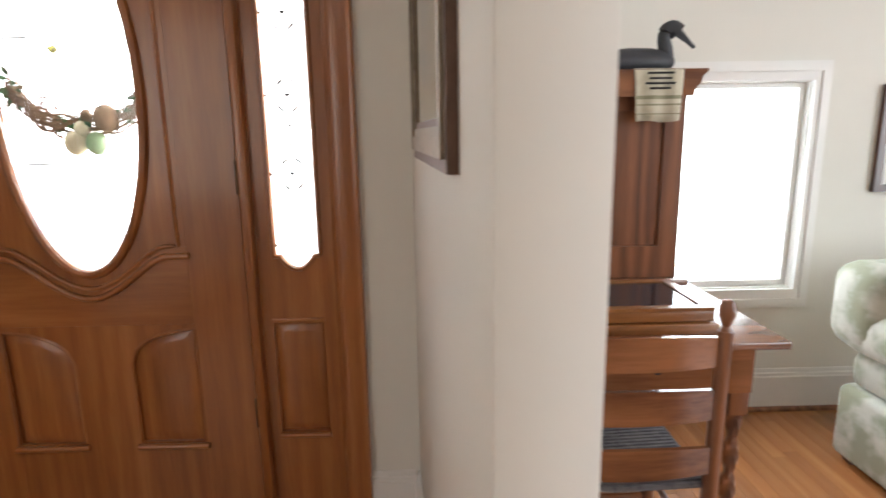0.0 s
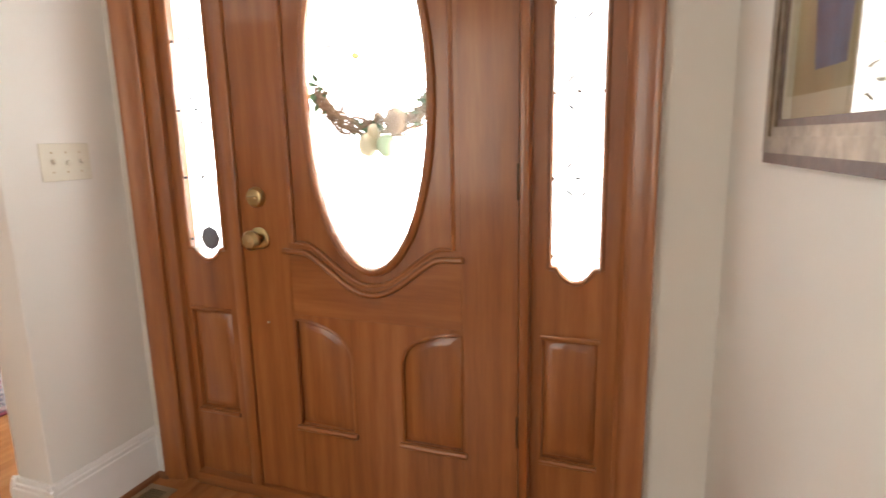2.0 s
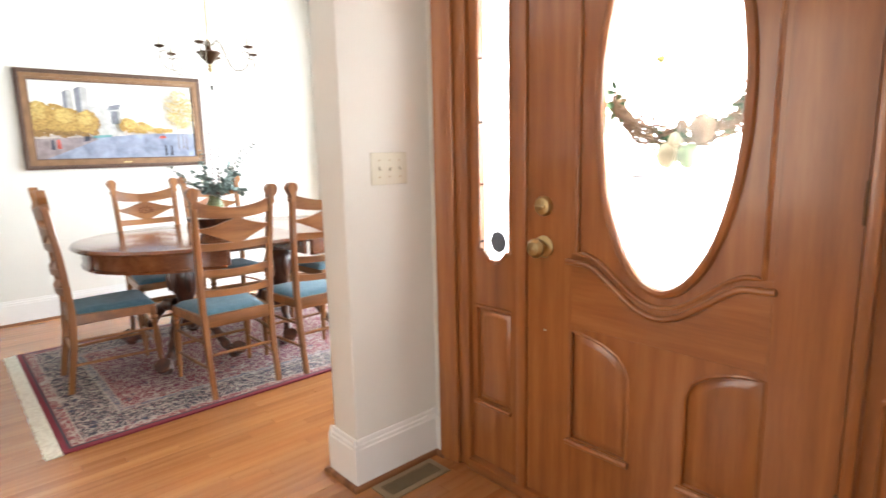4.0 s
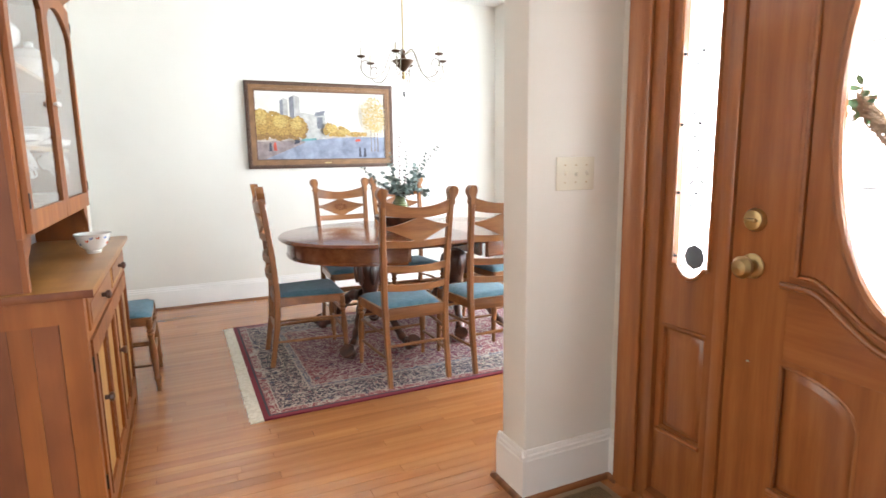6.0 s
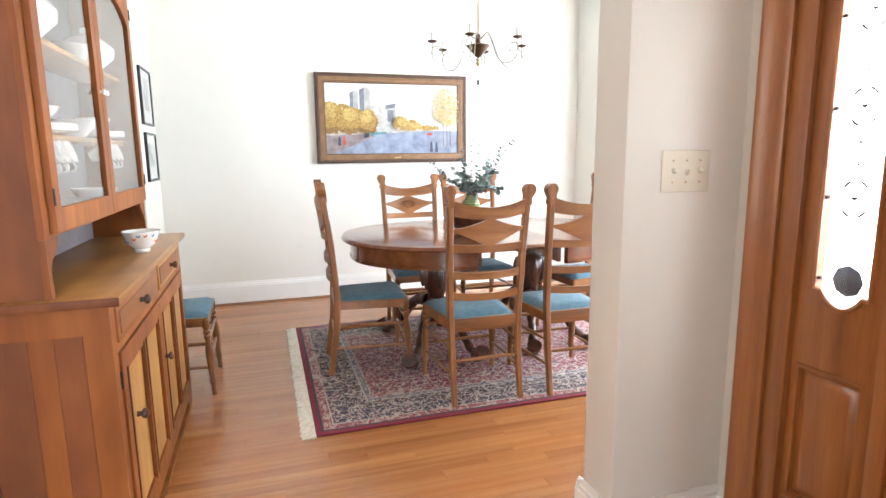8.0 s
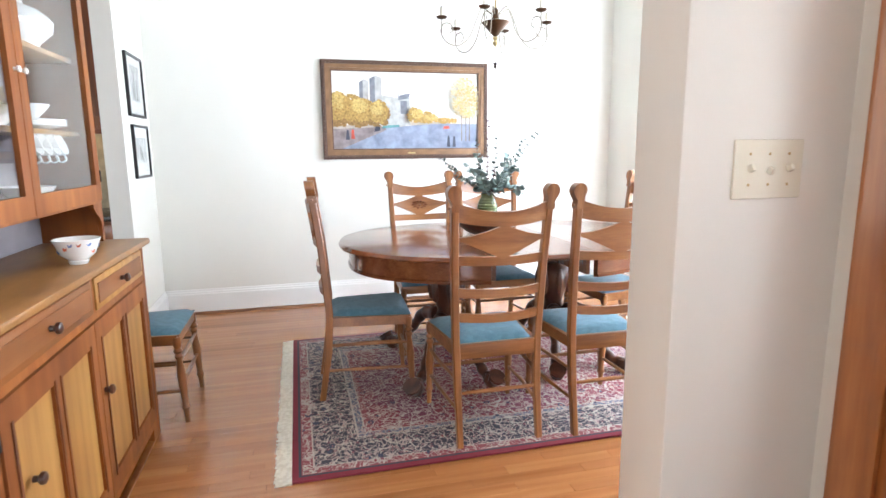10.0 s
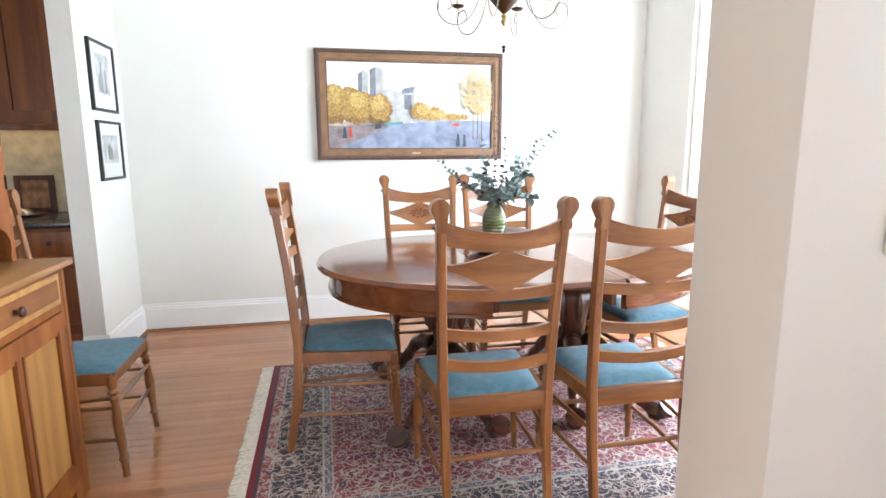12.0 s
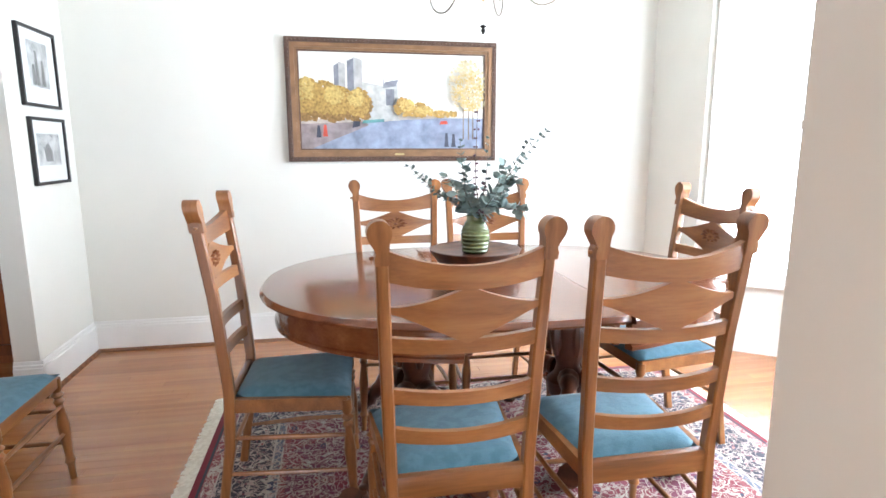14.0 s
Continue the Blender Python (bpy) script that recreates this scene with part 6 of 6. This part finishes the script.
gp = part("pane", boxed(1.17, 2.03, LY + 0.044, LY + 0.047, 0.585, 1.40), GLASS, lw)
gp.visible_shadow = False

# secretary desk: table on barley-twist legs with a tall back cupboard
dk = thing("secretary_desk", "dark walnut desk with barley-twist legs and tall panelled back", "desk", pose(1.2, 2.1, 0))
D0, D1, DY0, DY1, DZ = 0.69, 1.456, 1.558, 2.31, 0.685
part("desk_top", boxed(D0, D1, DY0, DY1, DZ - 0.022, DZ, 0.005), DESK_X, dk, "glossy walnut desk top")
part("apron", boxed(D0 + 0.05, D1 - 0.06, DY0 + 0.06, DY0 + 0.08, DZ - 0.17, DZ - 0.0225), DESK_X, dk)
part("apron", boxed(D1 - 0.08, D1 - 0.06, DY0 + 0.0805, DY1 - 0.02, DZ - 0.17, DZ - 0.0225), DESK, dk)
knob(dk, 1.13, DY0 + 0.059, DZ - 0.1, 0.02, IRON)
for x in (D0 + 0.08, D1 - 0.09):
    for y in (DY0 + 0.09, DY1 - 0.07):
        part("leg_block", boxed(x - 0.028, x + 0.028, y - 0.028, y + 0.028, DZ - 0.24, DZ - 0.023, 0.004), DESK, dk)
        bm = bmesh.new()
        rows = []
        n, k = 60, 10
        for i in range(n + 1):
            z = lerp(0.0, DZ - 0.241, i / n)
            a0 = i * 0.42
            rows.append([bm.verts.new((x + (0.017 + 0.008 * math.cos(2 * (2 * math.pi * j / k) - a0)) * math.cos(2 * math.pi * j / k), y + (0.017 + 0.008 * math.cos(2 * (2 * math.pi * j / k) - a0)) * math.sin(2 * math.pi * j / k), z)) for j in range(k)])
        for a, b2 in zip(rows, rows[1:]):
            for j in range(k):
                bm.faces.new((a[j - 1], a[j], b2[j], b2[j - 1]))
        bm.faces.new(rows[0])
        bm.faces.new(rows[-1])
        part("twist_leg", bm, DESK, dk, "barley-twist leg")
CX0, CX1, CY0 = 0.745, 1.40, 2.16
part("back_cupboard", extrude(bmesh.new(), rect(CX0, CX1, DZ + 0.0005, 1.41), [rect(CX0 + 0.07, CX1 - 0.07, DZ + 0.14, 1.30)], on_y, CY0, CY0 + 0.13), DESK, dk, "tall walnut back")
part("panel", boxed(CX0 + 0.065, CX1 - 0.065, CY0 + 0.012, CY0 + 0.06, DZ + 0.13, 1.31), DESK, dk)
part("ledge", boxed(CX0 - 0.01, CX1 + 0.03, CY0 - 0.05, CY0 - 0.0005, DZ + 0.0008, DZ + 0.028, 0.008), DESK_X, dk)
part("cornice", extrude(bmesh.new(), [(CX0 - 0.01, 1.345), (CX1 + 0.006, 1.345), (CX1 + 0.012, 1.372), (CX1 + 0.026, 1.385), (CX1 + 0.034, 1.41), (CX1 + 0.05, 1.425), (CX1 + 0.05, 1.433), (CX0 - 0.06, 1.433), (CX0 - 0.02, 1.38)], [], on_y, CY0 - 0.04, CY0 + 0.0), DESK_X, dk)
part("cornice_top", boxed(CX0 - 0.06, CX1 + 0.05, CY0 + 0.0005, CY0 + 0.14, 1.4105, 1.433), DESK_X, dk)

# towel over the cornice
tw_ = thing("tea_towel", "cream linen tea towel with green stripes hung over the cornice", "towel", pose(1.31, CY0, 1.3))
bm = bmesh.new()
rows = []
nx = 14
for i in range(nx + 1):
    x = lerp(1.235, 1.40, i / nx)
    fold = 0.006 * math.sin(i * 0.9)
    pts = [(CY0 + 0.06, 1.4245), (CY0 - 0.03, 1.4245), (CY0 - 0.043, 1.418), (CY0 - 0.047 + fold, 1.38), (CY0 - 0.048 + fold, 1.32), (CY0 - 0.047 + fold * 1.3, 1.252 + 0.003 * math.sin(i * 0.5))]
    rows.append([bm.verts.new((lerp(x, 1.32, 0.12 * max(0, (1.42 - z) / 0.17)), y, z)) for y, z in pts])
for a, b2 in zip(rows, rows[1:]):
    for j in range(5):
        bm.faces.new((a[j], a[j + 1], b2[j + 1], b2[j]))
ob = part("cloth", bm, LINEN, tw_)
md = ob.modifiers.new("thick", "SOLIDIFY")
md.thickness = 0.003
md.offset = 0
for z, h in ((1.325, 0.012), (1.304, 0.006), (1.275, 0.004)):
    bm = bmesh.new()
    vs = []
    for i in range(nx + 1):
        x = lerp(1.235, 1.40, i / nx)
        x = lerp(x, 1.32, 0.12 * (1.42 - z) / 0.17)
        y = CY0 - 0.0505 + 0.006 * math.sin(i * 0.9)
        vs.append((bm.verts.new((x, y, z)), bm.verts.new((x, y, z + h))))
    for a, b2 in zip(vs, vs[1:]):
        bm.faces.new((a[0], b2[0], b2[1], a[1]))
    part("stripe", bm, STRIPE, tw_)
for z, w in ((1.405, 0.09), (1.388, 0.075), (1.372, 0.10), (1.356, 0.07)):
    part("stitched_line", boxed(1.318 - w / 2, 1.318 + w / 2, CY0 - 0.0585, CY0 - 0.057, z, z + 0.007), IRON, tw_)

tw_.matrix_basis = Matrix.Translation((-0.035, 0, 0.01)) @ tw_.matrix_basis

# duck decoy
dkz = 1.4335
bm = bmesh.new()
body = [(1.06, 0.02, 0.012), (1.10, 0.035, 0.022), (1.16, 0.052, 0.040), (1.24, 0.055, 0.048), (1.32, 0.05, 0.046), (1.375, 0.036, 0.034), (1.40, 0.012, 0.014)]
rows = []
for x, w, h in body:
    rows.append([bm.verts.new((x, CY0 + 0.06 + w * math.cos(2 * math.pi * j / 14), max(dkz, dkz + 0.032 + h * math.sin(2 * math.pi * j / 14)))) for j in range(14)])
for a, b2 in zip(rows, rows[1:]):
    for j in range(14):
        bm.faces.new((a[j - 1], a[j], b2[j], b2[j - 1]))
bm.faces.new(rows[0])
bm.faces.new(rows[-1])
tube(bm, spline([(1.372, CY0 + 0.06, dkz + 0.035), (1.368, CY0 + 0.06, dkz + 0.08), (1.36, CY0 + 0.06, dkz + 0.11), (1.368, CY0 + 0.06, dkz + 0.137), (1.39, CY0 + 0.06, dkz + 0.143), (1.408, CY0 + 0.06, dkz + 0.13)], 4), [0.028 - 0.008 * min(1, i / 8) + 0.006 * max(0, (i - 9)) / 6 for i in range(21)], 10)
tube(bm, [(1.405, CY0 + 0.06, dkz + 0.134), (1.44, CY0 + 0.06, dkz + 0.105), (1.47, CY0 + 0.06, dkz + 0.078)], [0.017, 0.010, 0.006], 8)
single("duck_decoy", bm, DUCK, "dark painted wooden duck decoy on the desk cornice", "decoy").location.x = -0.03

# two flat wooden boxes with glass lid on the desk
for k, (z, g) in enumerate(((DZ + 0.0005, 0.01), (DZ + 0.034, 0.0))):
    bx = thing("display_case", "flat wooden display case with dark glass lid on the desk", "case", pose(1.1, 1.78, z))
    part("body", boxed(0.895 - g, 1.285 + g, 1.635 - g, 1.945, z, z + 0.03, 0.004), CHAIR_RAIL, bx)
    if k:
        part("rim", extrude(bmesh.new(), rect(0.895, 1.285, 1.635, 1.945), [rect(0.925, 1.255, 1.665, 1.915)], on_z, z + 0.0305, z + 0.04), CHAIR_RAIL, bx)
        part("lid", boxed(0.9255, 1.2545, 1.6655, 1.9145, z + 0.0302, z + 0.036), plain("dark_glass", (0.03, 0.03, 0.04), 0.06, coat=0.5), bx)

# ladder-back chair at the desk
lc = thing("ladder_chair", "worn dark-stained ladder-back chair with dark woven seat at the desk", "chair", pose(1.07, 1.5, 0))
LCY = 1.38
for x in (0.757, 1.172):
    bm = bmesh.new()
    tube(bm, [(x, LCY, 0.0), (x, LCY, 0.40), (x, LCY - 0.01, 0.79)], [0.017, 0.019, 0.016], 12)
    lathe(bm, [(0.0, 0.788), (0.014, 0.79), (0.009, 0.802), (0.012, 0.81), (0.018, 0.825), (0.0185, 0.845), (0.012, 0.86), (0.0, 0.864)], (x, LCY - 0.011, 0), 14)
    part("back_post", bm, DESK, lc)
    bm = bmesh.new()
    tube(bm, [(x, LCY + 0.36, 0.0), (x, LCY + 0.36, 0.40)], 0.017, 12)
    part("front_leg", bm, DESK, lc)
    bm = bmesh.new()
    tube(bm, [(x, LCY, 0.2), (x, LCY + 0.36, 0.2)], 0.009, 8)
    part("stretcher", bm, DESK, lc)
for z0, z1 in ((0.705, 0.787), (0.575, 0.66), (0.437, 0.515)):
    bm = bmesh.new()
    rows = []
    for i in range(17):
        s = -1 + i / 8
        x = 0.9645 + s * 0.2
        y = LCY - 0.006 - 0.03 * (1 - s * s) * 0.9
        up_ = z1 - 0.012 * s * s
        rows.append([bm.verts.new(p) for p in ((x, y - 0.006, z0), (x, y + 0.006, z0), (x, y + 0.006, up_), (x, y - 0.006, up_))])
    for a, b2 in zip(rows, rows[1:]):
        for j in range(4):
            bm.faces.new((a[j - 1], a[j], b2[j], b2[j - 1]))
    bm.faces.new(rows[0])
    bm.faces.new(rows[-1])
    part("slat", bm, DESK_X, lc)
bm = bmesh.new()
for i in range(22):
    y = LCY + 0.005 + 0.0165 * i
    tube(bm, [(0.752, y, 0.385), (0.767, y, 0.398), (0.9645, y, 0.39), (1.162, y, 0.398), (1.177, y, 0.385)], 0.008, 6)
part("seat", bm, RUSH, lc, "dark woven splint seat")["kind"] = "stuff"
for z in (0.12, 0.28):
    bm = bmesh.new()
    tube(bm, [(0.757, LCY + 0.36, z), (1.172, LCY + 0.36, z)], 0.009, 8)
    part("stretcher", bm, DESK_X, lc)

# upholstered armchair
ac = thing("armchair", "sage green floral armchair with skirt", "armchair", pose(2.35, 1.75, 0))


def soft(x0, x1, y0, y1, z0, z1, r):
    return boxed(x0, x1, y0, y1, z0, z1, r, 4)


part("skirt", soft(2.14, 2.96, 1.32, 2.06, 0.02, 0.30, 0.03), SAGE, ac)
part("body", soft(2.16, 2.94, 1.34, 2.04, 0.301, 0.44, 0.04), SAGE, ac)
part("arm", soft(2.10, 2.29, 1.34, 2.05, 0.44, 0.62, 0.07), SAGE, ac)
part("arm", soft(2.82, 3.01, 1.34, 2.05, 0.44, 0.62, 0.07), SAGE, ac)
part("backrest", soft(2.09, 3.00, 1.86, 2.12, 0.45, 0.77, 0.08), SAGE, ac)
part("seat_cushion", soft(2.30, 2.81, 1.3, 1.85, 0.445, 0.56, 0.05), SAGE, ac)
for x in (2.19, 2.91):
    for y in (1.37, 2.0):
        part("foot", boxed(x - 0.02, x + 0.02, y - 0.02, y + 0.02, 0, 0.021), DESK, ac)
bm = soft(-0.2, 0.2, -0.06, 0.06, -0.17, 0.17, 0.055)
pw = single("cushion", bm, PILLOW, "straw yellow cushion leaning in the armchair", "cushion")
pw.matrix_basis = pose(2.40, 1.72, 0.70, -18, 0, 25)
SEAT_SHIFT = Matrix.Translation((-0.11, 0.07, 0))
ac.matrix_basis = SEAT_SHIFT @ ac.matrix_basis
pw.matrix_basis = SEAT_SHIFT @ pw.matrix_basis
lp = thing("framed_print", "dark framed print on the living room wall", "picture", pose(2.57, LY, 0.97))
part("frame", extrude(bmesh.new(), rect(2.345, 2.795, 0.97, 1.40), [rect(2.375, 2.765, 1.0, 1.37)], on_y, LY - 0.024, LY - 0.0005), DARK_LEG, lp)
part("mat", boxed(2.37, 2.77, LY - 0.012, LY - 0.006, 0.995, 1.375), MAT_BOARD, lp)
part("print", boxed(2.415, 2.725, LY - 0.014, LY - 0.0125, 1.04, 1.33), plain("yellow_print", (0.45, 0.38, 0.12), 0.8, vary=0.4, scale=9), lp)

# ---- oak strip floor ----
rnd = random.Random(11)
PW, GAPW = 0.0572, 0.0005
floor = tagged(new("floor"), "polished honey oak strip floor", "floor", "", "structure")
lengths = (0.45, 0.62, 0.8, 1.0, 1.2)
plank_mesh = {}
rest_v, rest_f = [], []


def plank_points(w, l):
    c = 0.0006
    return [(-w, -l, -0.012), (w, -l, -0.012), (w, l, -0.012), (-w, l, -0.012), (-w, -l, -c), (w, -l, -c), (w, l, -c), (-w, l, -c), (-w + c, -l + c, 0), (w - c, -l + c, 0), (w - c, l - c, 0), (-w + c, l - c, 0)]


PF = [(3, 2, 1, 0), (8, 9, 10, 11), (0, 1, 5, 4), (1, 2, 6, 5), (2, 3, 7, 6), (3, 0, 4, 7), (4, 5, 9, 8), (5, 6, 10, 9), (6, 7, 11, 10), (7, 4, 8, 11)]
for l in lengths:
    me = bpy.data.meshes.new("plank")
    me.from_pydata(plank_points(PW / 2 - GAPW / 2, l / 2 - GAPW / 2), [], PF)
    me.materials.append(PLANK)
    plank_mesh[l] = me


def north_limit(x):
    """where the floor ends under the outer walls"""
    return 4.05 if x < -1.5 else 2.03 if x < 0.53 else LY + 0.06


made = 0
x = -5.63 + PW / 2
while x < 4.5:
    y = -3.5
    while y < north_limit(x) - 0.01:
        l = rnd.uniform(0.15, 1.0) if y == -3.5 else rnd.choice(lengths)
        trimmed = y == -3.5 or y + l > north_limit(x)
        l = min(l, north_limit(x) - y)
        cy = y + l / 2
        near = -3.3 < x < -0.95 and -0.3 < cy < 1.9
        if near and not trimmed and made < 300:
            ob = new("plank", plank_mesh[l])
            ob.parent = floor
            ob.location = (x, cy, 0)
            made += 1
        else:
            base = len(rest_v)
            w, h = PW / 2 - GAPW / 2, l / 2 - GAPW / 2
            rest_v += [(x + a, cy + b2, c) for a, b2, c in plank_points(w, h)]
            rest_f += [tuple(base + i for i in f) for f in PF]
        y += l
    x += PW
me = bpy.data.meshes.new("planks")
me.from_pydata(rest_v, [], rest_f)
me.materials.append(PLANK)
ob = new("planks", me)
ob.parent = floor
ob["kind"] = "stuff"
